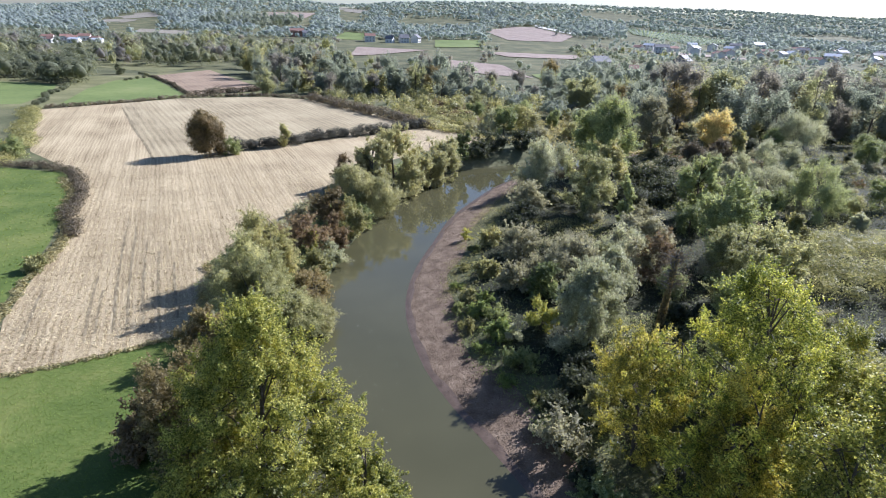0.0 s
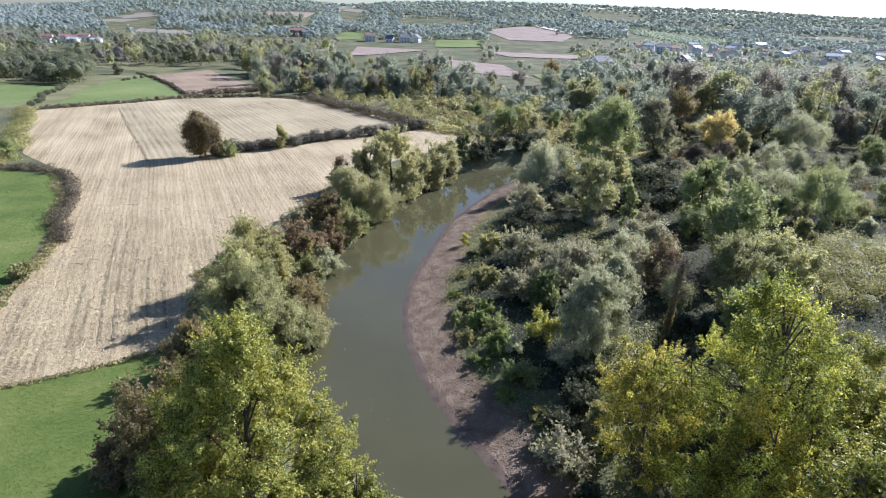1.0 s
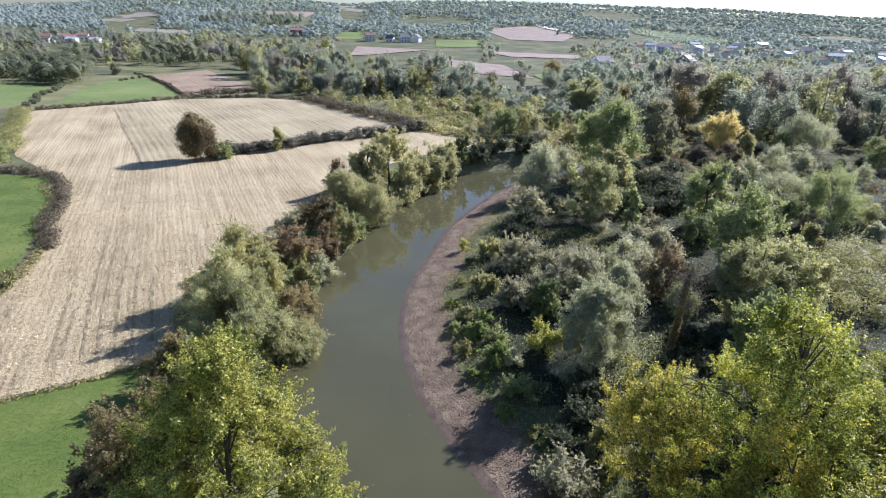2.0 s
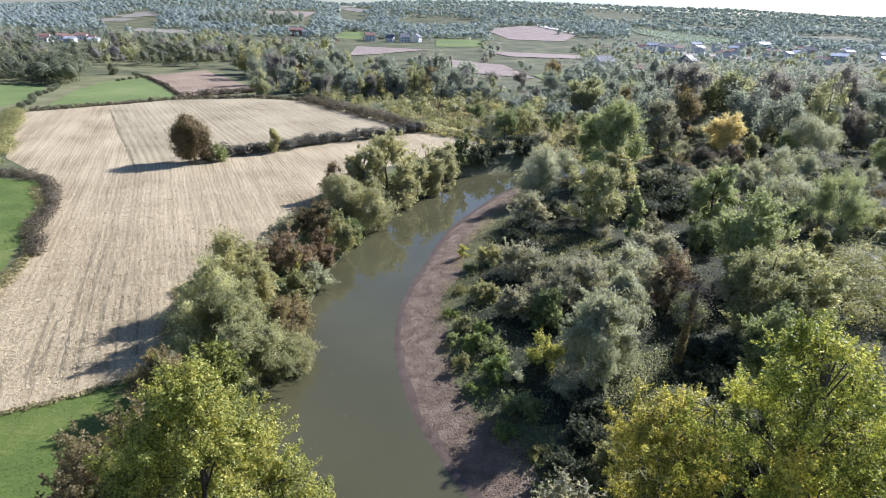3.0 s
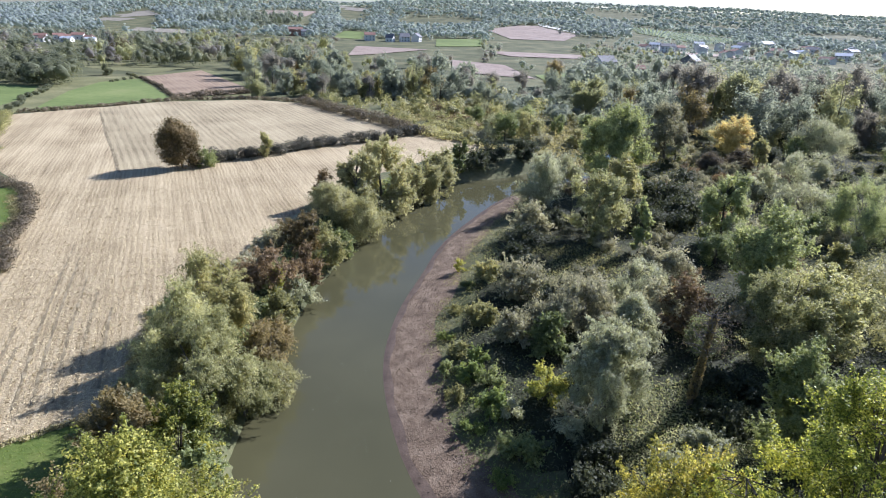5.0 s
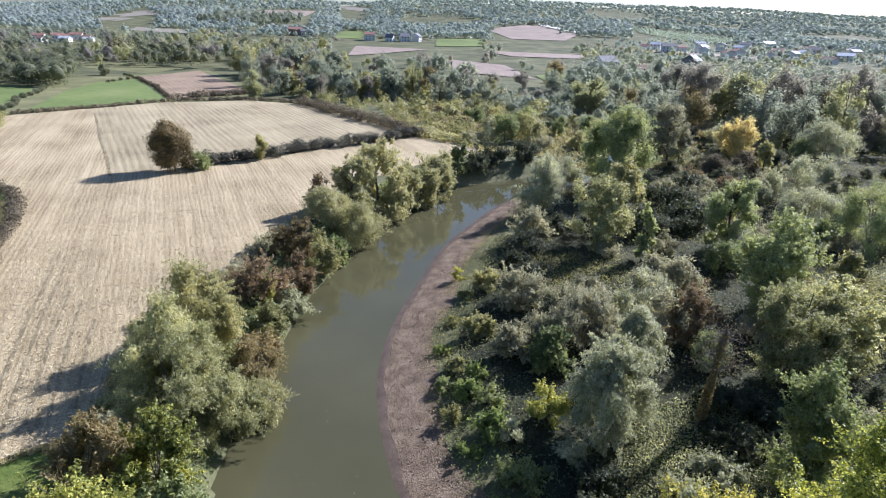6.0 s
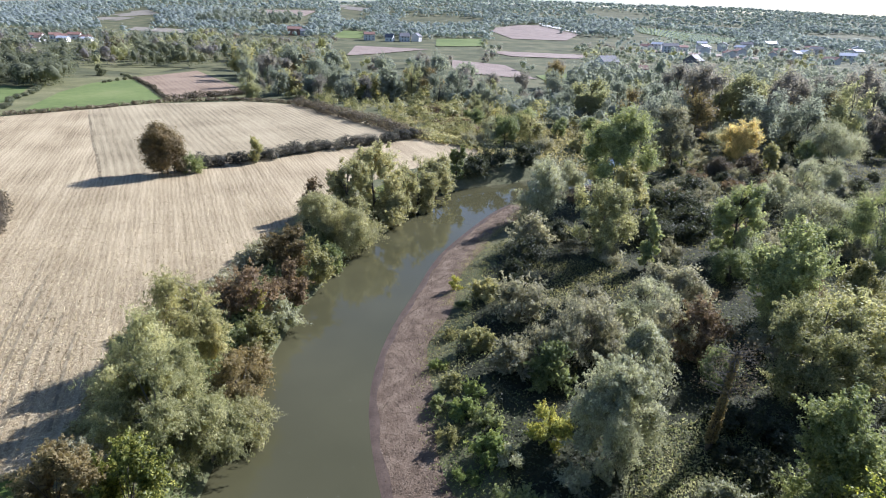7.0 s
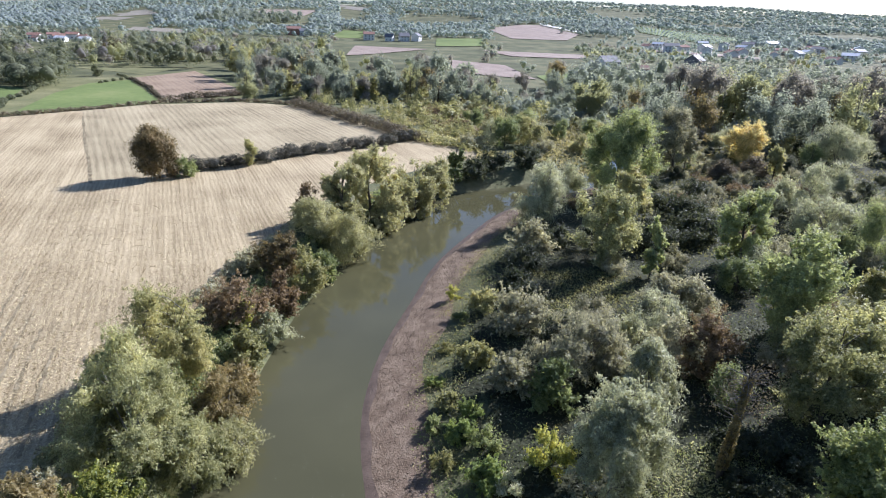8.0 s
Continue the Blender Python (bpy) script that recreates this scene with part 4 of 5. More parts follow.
willow(16.8, 61.2, 11.2, 9.2, 61, count=44000, leaf=0.24, clumps=90, puff=0.12, label="tall silvery grey-green willow above the beach")
willow(17.4, 78.5, 7.0, 12.6, 62, GREY, "wide grey willow thicket", 26000, leaf=0.3, clumps=100, puff=0.11)
willow(22.0, 72.0, 7.0, 7.0, 63, WILLOW, "silvery willow bush in a thicket", 9000)
shrub(11.6, 87.0, 5.8, 7.4, 64, GREY, "rounded grey-green shrub beside the beach", 7900)
shrub(9.8, 74.5, 5.0, 5.6, 65, GREY, "brownish grey shrub beside the beach", 6800)
shrub(11.5, 63.4, 5.0, 4.4, 66, YELLOW, "ragged bright yellow bush among grey willows", 6500, 0.19, clumps=26, wild=1.2)
shrub(6.6, 61.8, 2.6, 3.8, 67, FRESH, "fresh green bush at the top of the beach", 3000, 0.26)
shrub(4.6, 67.8, 2.2, 3.0, 68, FRESH, "fresh green bush at the top of the beach", 2000, 0.26)
shrub(3.5, 72.6, 1.7, 2.8, 69, OLIVE, "low yellowish bush at the top of the beach", 1700, 0.26)
shrub(8.2, 60.6, 2.6, 2.4, 70, WILLOW, "small silvery willow bush by the beach in a thicket", 1700, 0.2, slim=0.3)
shrub(4.0, 98.0, 2.4, 2.6, 71, YELLOW, "small yellow willow bush on the beach", 1500, 0.2, slim=0.3, clumps=14, wild=1.8)
shrub(6.2, 80.0, 2.8, 4.4, 72, OLIVE, "olive bush at the top of the beach", 4000)
shrub(8.0, 92.5, 3.2, 4.6, 73, OLIVE, "olive bush at the top of the beach", 4000)
shrub(13.0, 57.6, 2.6, 3.6, 74, WILLOW, "silvery bush below the tall willow", 3400, 0.2, slim=0.3)
shrub(13.6, 72.2, 5.0, 5.4, 75, GREEN, "green bush among grey willows", 5700)
shrub(8.4, 55.6, 2.6, 4.2, 76, GREEN, "green brambles at the top of the beach", 4000)
shrub(24.0, 82.6, 5.2, 5.4, 78, WILLOW, "silvery willow bush in a thicket", 5700, slim=0.3)
shrub(27.0, 80.0, 6.2, 6.0, 79, GREY, "grey thicket with bare twigs", 5100, bare=0.6)
shrub(30.2, 78.5, 7.6, 7.0, 80, RUSSET, "brownish thicket with bare twigs", 6800, bare=0.5)
shrub(29.4, 92.5, 6.0, 6.0, 81, GREY, "grey thicket with bare twigs", 5100, bare=0.6)
poplar(42.0, 86.5, 14.2, 13.4, 82, LIME, "light green spreading tree above grey thicket", 42000, 0.2, clumps=110, foot=0.06, puff=0.1, wild=1.5)
poplar(46.2, 108.0, 13.4, 10.5, 83, LIME, "pale yellow-green spreading tree in the woods", 20000, 0.3)
poplar(37.0, 70.5, 12.4, 11.0, 84, SAGE, "sage-green tree at the edge of deep shade", 28000, 0.17, foot=0.04, clumps=70)
poplar(42.5, 73.0, 11.0, 9.5, 85, SAGE, "dull green tree in the riverside scrub", 12000, 0.24, foot=0.03)
shrub(48.5, 93.5, 4.6, 8.0, 86, RUSSET, "russet thicket of bare brambles", 9000, 0.24, bare=0.4)
poplar(31.5, 103.0, 9.4, 4.0, 87, LIME, "slim yellow-green young tree", 6500, 0.26, profile="column", foot=0.12)
shrub(15.6, 112.5, 6.4, 7.6, 88, GREY, "dense grey shrub at the far beach", 6300, 0.30)
willow(19.0, 130.0, 13.2, 11.0, 89, WILLOW, "large rounded willow at the river bend", 16200, leaf=0.41)
poplar(26.0, 108.5, 13.2, 12.0, 90, SAGE, "sage-green spreading tree by the bend", 17000, 0.31, foot=0.06)
poplar(37.0, 145.0, 19.0, 17.5, 91, LIME, "big rounded poplar with sunlit yellow-green crown", 26000, 0.38, profile="round", clumps=100, foot=0.1)
poplar(35.5, 128.0, 11.4, 8.2, 92, OLIVE, "olive tree below a big poplar", 8100, 0.37)
# deep shade is put into the leaf colour of these two thickets
shrub(43.7, 130.0, 6.4, 10.4, 93, SHADE_DARK, "thicket with deep shade put into its dark leaf colour", 5300, 0.37)
shrub(45.0, 121.0, 5.4, 11.0, 94, SHADE_DARK, "thicket with deep shade put into its dark leaf colour", 5300, 0.37)
poplar(57.5, 172.0, 18.0, 13.5, 95, GREY, "grey half-bare tree at the wood edge", 18000, 0.36, bare=0.3, foot=0.06)
poplar(79.2, 183.0, 12.6, 12.6, 96, GOLD, "golden yellow autumn tree in the woods", 16000, 0.36, profile="ball", foot=0.04)
willow(106.0, 186.0, 12.6, 17.0, 97, WILLOW, "large pale domed willow in the woods", 19000, leaf=0.46)
willow(72.5, 140.0, 12.0, 12.0, 98, WILLOW, "grey-green willow in the woods", 10800, leaf=0.44)
willow(69.0, 126.0, 7.6, 12.0, 99, WILLOW, "pale low willow in the woods", 9400, leaf=0.44)
for n, (x, y, h, w, mat, label) in enumerate([
        (68.0, 167.0, 4.6, 8.0, HEDGE, "dark rounded bramble mound in a clearing"), (77.0, 171.0, 5.0, 9.0, HEDGE, "brownish rounded bramble mound in a clearing"), (53.5, 146.5, 4.4, 8.5, SHADE_DARK, "dark rounded bramble mound in a clearing"),
        (47.5, 127.5, 5.4, 9.5, SHADE_DARK, "dark rounded bramble mound in a clearing"), (87.0, 177.0, 4.6, 8.0, SHADE_DARK, "dark rounded bramble mound in a clearing"), (62.5, 116.5, 4.4, 6.5, WILLOW, "pale grey willow bush in the woods"),
        (57.0, 95.0, 6.0, 5.4, SALLOW, "round olive bush in the clearing"), (75.0, 106.0, 3.2, 3.4, WILLOW, "small silvery bush in the clearing"), (33.0, 92.0, 5.4, 7.0, GREY, "grey-brown bush with branches showing"),
        (88.0, 156.0, 8.4, 9.0, WILLOW, "pale grey-green willow in the woods"), (64.0, 137.0, 5.6, 8.0, WILLOW, "pale grey willow bush in the woods"), (38.5, 117.0, 4.0, 8.0, SHADE_DARK, "dark low thicket under the trees")]):
    shrub(x, y, h, w, 150 + n, mat, label, 9000, 0.27, clumps=44, feather=0.6, loose=0.5)
poplar(79.0, 165.0, 9.0, 6.0, 100, OLIVE, "small pointed tree in the woods", 4100, 0.44, profile="column")
willow(70.5, 111.0, 13.4, 12.4, 101, LIME, "broad willow with yellow side branches", 21000, leaf=0.36)
poplar(97.6, 232.0, 21.0, 20.0, 102, FAR_OLIVE, "tall spreading poplar over the wood", 12200, 0.67)
poplar(55.0, 258.0, 15.0, 17.0, 103, FAR_OLIVE, "yellow-green poplar beyond the bend", 8100, 0.67)
willow(28.0, 151.5, 9.0, 9.5, 180, WILLOW, "willow on the shore above the bend", 9000, leaf=0.36)
willow(36.0, 158.5, 8.0, 9.0, 181, SAGE, "sage-green willow on the shore above the bend", 9000, leaf=0.36)
ivy_trunk(24.8, 62.6, 10.2)

# low brambles; dark-leaved ones fill shaded spots with painted shade
for n, (x, y, h, w, mat, label) in enumerate([
        (20.5, 53.6, 1.7, 4.4, WILLOW, "low silvery bramble patch on the ground"), (24.4, 56.6, 1.5, 4.6, WILLOW, "low silvery bramble patch on the ground"), (17.6, 50.4, 1.8, 4.2, GREEN, "low green bramble patch on the ground"),
        (22.6, 50.2, 1.9, 4.8, GREEN, "low green bramble patch on the ground"), (28.0, 59.5, 2.4, 4.6, SHADE_DARK, "bramble thicket, leaf colour darkened for deep shade"), (30.6, 64.0, 2.8, 5.0, SHADE_DARK, "bramble thicket, leaf colour darkened for deep shade"),
        (27.6, 66.0, 2.4, 4.4, SHADE_DARK, "bramble thicket, leaf colour darkened for deep shade"), (26.0, 61.8, 1.8, 3.6, SHADE_DARK, "bramble thicket, leaf colour darkened for deep shade"), (13.4, 51.6, 2.4, 4.6, SHADE_DARK, "thicket by the poplars, leaf colour darkened for shade"),
        (11.4, 48.2, 2.2, 4.4, SHADE_DARK, "thicket by the poplars, leaf colour darkened for shade"), (12.0, 39.4, 3.0, 4.2, SHADE_DARK, "dark bushes below the yellow poplar"), (10.2, 46.2, 1.6, 3.4, GREEN, "rank weeds at the beach edge"),
        (14.6, 55.0, 2.2, 4.4, SHADE_DARK, "thicket below the tall willow, leaf colour darkened for shade"), (13.8, 33.0, 3.2, 5.0, SHADE_DARK, "dark bushes below the poplars")]):
    shrub(x, y, h, w, 120 + n, mat, label, 4200, 0.21, clumps=30)

for n, (x, y, h, w) in enumerate([(4.6, 59.6, 1.9, 2.6), (3.2, 64.6, 2.2, 2.8), (2.4, 69.6, 1.6, 2.4), (2.2, 77.0, 1.4, 2.2), (3.0, 83.6, 1.6, 2.6), (5.0, 91.0, 1.5, 2.4), (7.0, 53.6, 1.7, 2.6), (9.6, 50.4, 1.5, 2.4), (6.8, 66.2, 2.6, 3.2), (5.6, 70.8, 2.4, 3.0)]):
    mat, label = ((FRESH, "fresh green weeds at the top of the beach"), (SALLOW, "olive willow shoots at the top of the beach"), (GREEN, "low dark green weeds at the top of the beach"))[n % 3]
    shrub(x, y, 0.85 * h, w, 170 + n, mat, label, 2200, 0.15, clumps=16, wild=1.6)

# ---- right bank: the woods between, from a few kinds of plant ----
KINDS = []


def kind(material, h, w, label, count, leaf, tall, name="tree", category="tree", **shape):
    """The first plants of a kind."""
    for s in range(2):
        ob = plant(name, h, w, material, label, category, seed=200 + 2 * len(KINDS) + s, leaf=0.78 * leaf, count=int(1.3 * count), twigs=0, sides=3, feather=0.45, loose=0.45, **shape)
        tagged(ob, group="riverside woods")
        stand(ob, 84 + 3.9 * len(KINDS), 208 + 9 * s)
        KINDS.append((ob, tall))


kind(WILLOW, 7.0, 7.8, "grey-green willow in the riverside woods", 4800, 0.31, "mid", "willow", profile="dome", foot=0.05, clumps=44, slim=0.34, stems=4, puff=0.16, hang=0.8)
kind(GREY, 4.6, 6.4, "grey half-bare shrub in the riverside woods", 3440, 0.29, "low", "shrub", "shrub", profile="dome", foot=0.04, clumps=26, slim=0.5, stems=4, bare=0.4, limb=0.6, puff=0.16)
kind(OLIVE, 8.6, 8.0, "olive-green tree in the riverside woods", 4800, 0.34, "mid", "tree", profile="round", foot=0.08, clumps=44, slim=0.65, puff=0.16)
kind(SHADE_DARK, 4.4, 7.0, "dark bramble thicket in the riverside woods", 3440, 0.31, "low", "shrub", "shrub", profile="dome", foot=0.03, clumps=26, slim=0.6, stems=3, limb=0.6, puff=0.16)
kind(GREEN, 8.2, 8.4, "green tree in the riverside woods", 4800, 0.34, "mid", "tree", profile="round", foot=0.06, clumps=44, slim=0.65, puff=0.16)
kind(HAZE_GREEN, 13.0, 10.0, "tall dark tree in the shaded wood", 4750, 0.50, "high", "tree", profile="round", foot=0.08, clumps=44, slim=0.65, puff=0.165)
kind(HAZE_GREY, 13.0, 10.0, "tall greyish tree in the wood", 4750, 0.50, "high", "tree", profile="round", foot=0.1, clumps=44, slim=0.65, puff=0.165)
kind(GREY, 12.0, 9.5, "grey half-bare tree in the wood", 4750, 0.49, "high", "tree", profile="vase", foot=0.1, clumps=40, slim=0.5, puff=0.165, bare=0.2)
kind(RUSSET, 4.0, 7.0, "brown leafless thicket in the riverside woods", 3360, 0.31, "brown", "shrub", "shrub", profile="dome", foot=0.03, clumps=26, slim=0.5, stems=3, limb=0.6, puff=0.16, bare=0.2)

kind(HAZE_GREEN, 17.0, 13.0, "tall grey-green tree of the valley woods", 4370, 0.49, "wood", "tree", profile="round", foot=0.06, clumps=34, slim=0.7, puff=0.165)
kind(HAZE_GREY, 16.0, 11.0, "tall greyish tree of the valley woods", 4180, 0.46, "wood", "tree", profile="vase", foot=0.06, clumps=34, slim=0.7, puff=0.165)
kind(HAZE_GREEN, 13.0, 13.0, "broad grey-green tree of the valley woods", 4180, 0.49, "wood", "tree", profile="dome", foot=0.04, clumps=34, slim=0.7, puff=0.165)
kind(FAR_OLIVE, 17.0, 11.0, "tall yellow-green poplar of the valley woods", 4200, 0.48, "wood", "tree", profile="round", foot=0.05, clumps=34, slim=0.7, puff=0.18)
kind(BROWNING, 15.0, 12.0, "browning tree of the valley woods", 3990, 0.49, "autumn", "tree", profile="round", foot=0.06, clumps=34, slim=0.7, puff=0.165)

TAKEN = []
for ob in scene.objects:
    if ob.type == "EMPTY" and ob.name.split(".")[0] in ("poplar", "willow", "shrub", "oak", "tree", "ivy_trunk"):
        TAKEN.append((ob.location.x, ob.location.y))
TAKEN = np.array(TAKEN)
CLEARINGS = [[(9, 45), (18, 47), (17, 57.5), (8, 57)], [(21, 50), (31, 53), (33, 69), (25, 70)], [(14, 90), (26, 92), (27, 103), (14, 104)], [(52, 90), (90, 84), (120, 96), (66, 106), (54, 102)], [(41, 68), (68, 68), (86, 84), (86, 96), (60, 98), (46, 90)]]
BARE_LAND = [FIELD, PINK_FIELD, [(-6, 296), (48, 296), (62, 470), (-4, 470)]]
THICKETS = [[(38, 116), (62, 112), (84, 150), (86, 181), (66, 181), (44, 160), (38, 140)]]


def scatter(x0, x1, y0, y1, gap, tall, chance, seed, top=1.0, only=None):
    """Copies of the woods' plants, a gap apart and clear of the river, the beach, the clearings and the placed trees."""
    r = np.random.default_rng(seed)
    xs, ys = np.meshgrid(np.arange(x0, x1, gap), np.arange(y0, y1, gap))
    p = np.stack([xs.ravel(), ys.ravel()], 1) + r.uniform(-0.42, 0.42, (xs.size, 2)) * gap
    shore, bank = side(SHORE_LINE, p[:, 0], p[:, 1]), -side(BANK_LINE, p[:, 0], p[:, 1])
    ok = ((p[:, 1] > 236) | ((shore > np.where(p[:, 0] > 28, 2.5, 12)) & (bank < 0)) | ((bank > 1.5) & (p[:, 1] > 150) & (p[:, 0] > 8))) & (p[:, 0] < 0.84 * p[:, 1] + 8) & (r.uniform(size=len(p)) < chance)
    for c in CLEARINGS + BARE_LAND + ([] if only else THICKETS):
        ok &= ~inside(c, p[:, 0], p[:, 1])
    if only:
        ok &= inside(only, p[:, 0], p[:, 1])
    choices = [k for name in tall for k in KINDS if k[1] == name]
    for x, y in p[ok]:
        if np.min(np.hypot(TAKEN[:, 0] - x, TAKEN[:, 1] - y)) < 0.62 * gap:
            continue
        ob = choices[r.integers(len(choices))][0]
        s = r.uniform(0.7, 1.2) * top
        copy_thing(ob, Matrix.Translation((x, y, ground_z(x, y) - 0.06)) @ pose(0, 0, 0, 0, 0, r.uniform(0, 360)) @ Matrix.Diagonal((s * r.uniform(0.9, 1.15), s, s * r.uniform(0.85, 1.15), 1)))


scatter(8, 70, 48, 120, 6.7, ("low", "low", "low", "mid"), 0.75, 11, 0.85)
scatter(26, 60, 14, 48, 6.5, ("low", "mid"), 0.9, 12)
scatter(25, 150, 120, 180, 8.0, ("low", "low", "brown"), 0.6, 13, 0.7)
scatter(70, 130, 60, 120, 8.0, ("low", "low", "mid"), 0.6, 14, 0.8)
scatter(62, 96, 150, 200, 8.0, ("low", "brown"), 0.6, 15, 0.7)
scatter(96, 135, 150, 200, 9.0, ("mid", "low"), 0.6, 22, 0.85)
scatter(66, 190, 203, 228, 8.0, ("wood", "wood", "autumn"), 0.95, 24, 1.25)
scatter(125, 165, 110, 180, 10.5, ("high", "mid"), 0.85, 16)
scatter(10, 70, 172, 235, 9.0, ("low", "mid"), 0.8, 17, 1.0)
scatter(36, 90, 110, 184, 6.2, ("low", "brown"), 0.85, 18, 0.72, only=THICKETS[0])
scatter(74, 240, 228, 300, 12.5, ("wood", "autumn", "wood"), 0.9, 19, 1.15)
scatter(-106, 58, 286, 385, 12.5, ("wood", "wood", "wood", "autumn"), 0.75, 20, 0.95)
scatter(12, 80, 238, 296, 11.0, ("wood", "mid"), 0.6, 21, 0.7)
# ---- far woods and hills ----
def far_wood(name, label, material, places, tall, leaf, per, seed, wide=0.9, fine=2):
    """Very many distant trees as one mass: lumpy crowns with ragged leafy outlines, too many to count."""
    r = np.random.default_rng(seed)
    n = len(places)
    h = tall * r.uniform(0.5, 1.35, n)
    w = h * wide * r.uniform(0.7, 1.2, n)
    base = height(places[:, 0], places[:, 1])
    middle = np.column_stack([places, base + 0.5 * h])
    half = np.column_stack([0.5 * w, 0.5 * w, 0.5 * h])
    bough = unit(r.normal(size=(n, 7, 3)) + np.array([0, 0, 0.3]))
    core, skin = np.zeros((0, 3)), np.zeros((0, 3), int)
    if fine:
        ball, skin = lump_mesh(fine)
        near = np.clip(np.einsum("vk,nbk->nvb", ball, bough), 0, 1).max(2)
        core = middle[:, None] + ball[None] * (0.3 + 0.3 * near[..., None] ** 3) * r.uniform(0.85, 1.12, (n, len(ball), 1)) * half[:, None]
        core = core.reshape(-1, 3)
        skin = (skin[None] + (np.arange(n) * len(ball))[:, None, None]).reshape(-1, 3)
    pick = np.repeat(np.arange(n), per)
    way = unit(r.normal(size=(n * per, 3)))
    out = way * 0.62 + bough[pick, r.integers(0, 7, n * per)] * 0.4
    spot = middle[pick] + out * half[pick]
    v, f = leaves(spot, unit(out) + np.array([0, 0, 0.35]), leaf, 0.75, r, loose=0.28)
    ob = new(name, mesh_of(name, np.vstack([core, v]), np.vstack([skin, f + len(core)]), material, True))
    return tagged(ob, label, "woodland", kind="stuff")


VILLAGE = [(202, 690, 12), (219, 706, 11), (222, 674, 14), (240, 690, 10), (262, 690, 12), (292, 716, 13), (290, 668, 12), (305, 700, 11), (324, 730, 12), (340, 690, 12), (364, 762, 14), (327, 634, 13), (312, 645, 10), (356, 668, 12), (385, 700, 13), (400, 740, 12), (276, 734, 10), (420, 690, 12), (432, 722, 12), (456, 748, 13), (472, 704, 11), (346, 604, 12), (382, 640, 14), (442, 662, 12), (500, 735, 12), (412, 622, 11), (250, 652, 11), (268, 640, 12)]
BARE = [p for _, p, _, _ in HILL_FIELDS] + [FAR_MEADOW, LEFT_FAR_MEADOW, PINK_FIELD, FIELD]
LANES = [[(-6, 296), (48, 296), (62, 415), (-4, 452)], [(-110, 600), (-20, 660), (20, 745), (-110, 745)], [(-190, 735), (-160, 735), (-160, 765), (-190, 765)], [(-395, 570), (-320, 570), (-320, 625), (-395, 625)], [(105, 470), (160, 470), (160, 512), (105, 512)], [(180, 520), (215, 520), (215, 552), (180, 552)]]


def wooded(y0, y1, gap, seed, chance, spread_x=0.98, grain=60.0, level=-0.2, x_from=-1e9, x_to=1e9):
    r = np.random.default_rng(seed)
    n = int((y1 - y0) * (y1 + y0) * spread_x / (gap * gap))
    y = np.sqrt(r.uniform(y0 ** 2, y1 ** 2, n))
    p = np.column_stack([y * r.uniform(-spread_x, spread_x, n), y])
    ok = (ripple(p[:, 0], p[:, 1], grain) > level) & (r.uniform(size=n) < chance) & (p[:, 0] > x_from) & (p[:, 0] < x_to)
    for poly in BARE:
        ok &= ~inside(poly, p[:, 0], p[:, 1])
    for poly in [f for _, f, _, _ in HILL_FIELDS] + LANES:
        for back in (0.94, 0.88, 0.82, 0.76):
            near_side = [(x * back, y * back) for x, y in poly]
            if near_side[0][1] > 440:
                ok &= ~inside(near_side, p[:, 0], p[:, 1])
    for hx, hy, _ in VILLAGE:
        ok &= np.hypot(p[:, 0] - hx, p[:, 1] - hy) > 13
    for poly in LANES:
        ok &= ~inside(poly, p[:, 0], p[:, 1])
    return p[ok]


far_wood("bend_scrub", "low scrub and young trees beyond the river bend", OLIVE, wooded(232, 310, 9.5, 37, 0.6, 0.3, 25.0, -0.3, -12, 70), 7, 0.9, 200, 38, 0.9, 0)
p = np.random.default_rng(39).uniform([38, 68], [84, 103], (230, 2))
far_wood("olive_scrub", "light olive scrub filling a clearing", OLIVE, p[inside([(40, 72), (62, 70), (84, 84), (84, 94), (62, 96), (46, 90)], p[:, 0], p[:, 1])], 3.6, 0.21, 640, 40, 1.7, 0)
p = np.random.default_rng(47).uniform([-90, 200], [16, 330], (420, 2))
p = p[inside([(-6, 208), (-30, 240), (-56, 272), (-82, 302), (-60, 326), (14, 300), (16, 200)], p[:, 0], p[:, 1])]
far_wood("field_side_scrub", "rough olive scrub between the field hedge and the valley trees", OLIVE, p, 3.6, 0.45, 150, 48, 1.3, 0)
p = np.random.default_rng(43).uniform([-2, 222], [95, 300], (170, 2))
far_wood("valley_edge_wood", "young trees and tall scrub filling the valley floor", HAZE_GREEN, p[(p[:, 0] > 24) | (p[:, 1] > 262)], 6.5, 0.5, 240, 44, 1.1)
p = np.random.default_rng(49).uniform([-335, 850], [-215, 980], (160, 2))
far_wood("knoll_wood", "tall dark wood on a knoll of the hillside", HAZE_GREEN, p, 15, 1.5, 60, 50, 0.8, 1)
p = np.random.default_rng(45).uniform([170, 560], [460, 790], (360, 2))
far_wood("village_trees", "garden trees among the village houses", HAZE_BLUE, np.array([k for k in p if min(math.hypot(k[0] - a, k[1] - b) for a, b, _ in VILLAGE) > 8]), 7.0, 0.9, 60, 46, 0.9, 1)
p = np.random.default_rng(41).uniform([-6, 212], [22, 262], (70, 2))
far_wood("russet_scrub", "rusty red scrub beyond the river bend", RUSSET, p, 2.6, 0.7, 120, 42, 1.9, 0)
far_wood("right_wood", "dark woods stretching along the valley", HAZE_GREEN, wooded(300, 430, 11, 23, 0.95, 0.95, 45.0, -0.8, 62), 14, 0.9, 200, 24, 0.75, 1)
p = wooded(296, 380, 6.5, 25, 1.0, 0.9, 45.0, -2, -340, -172)
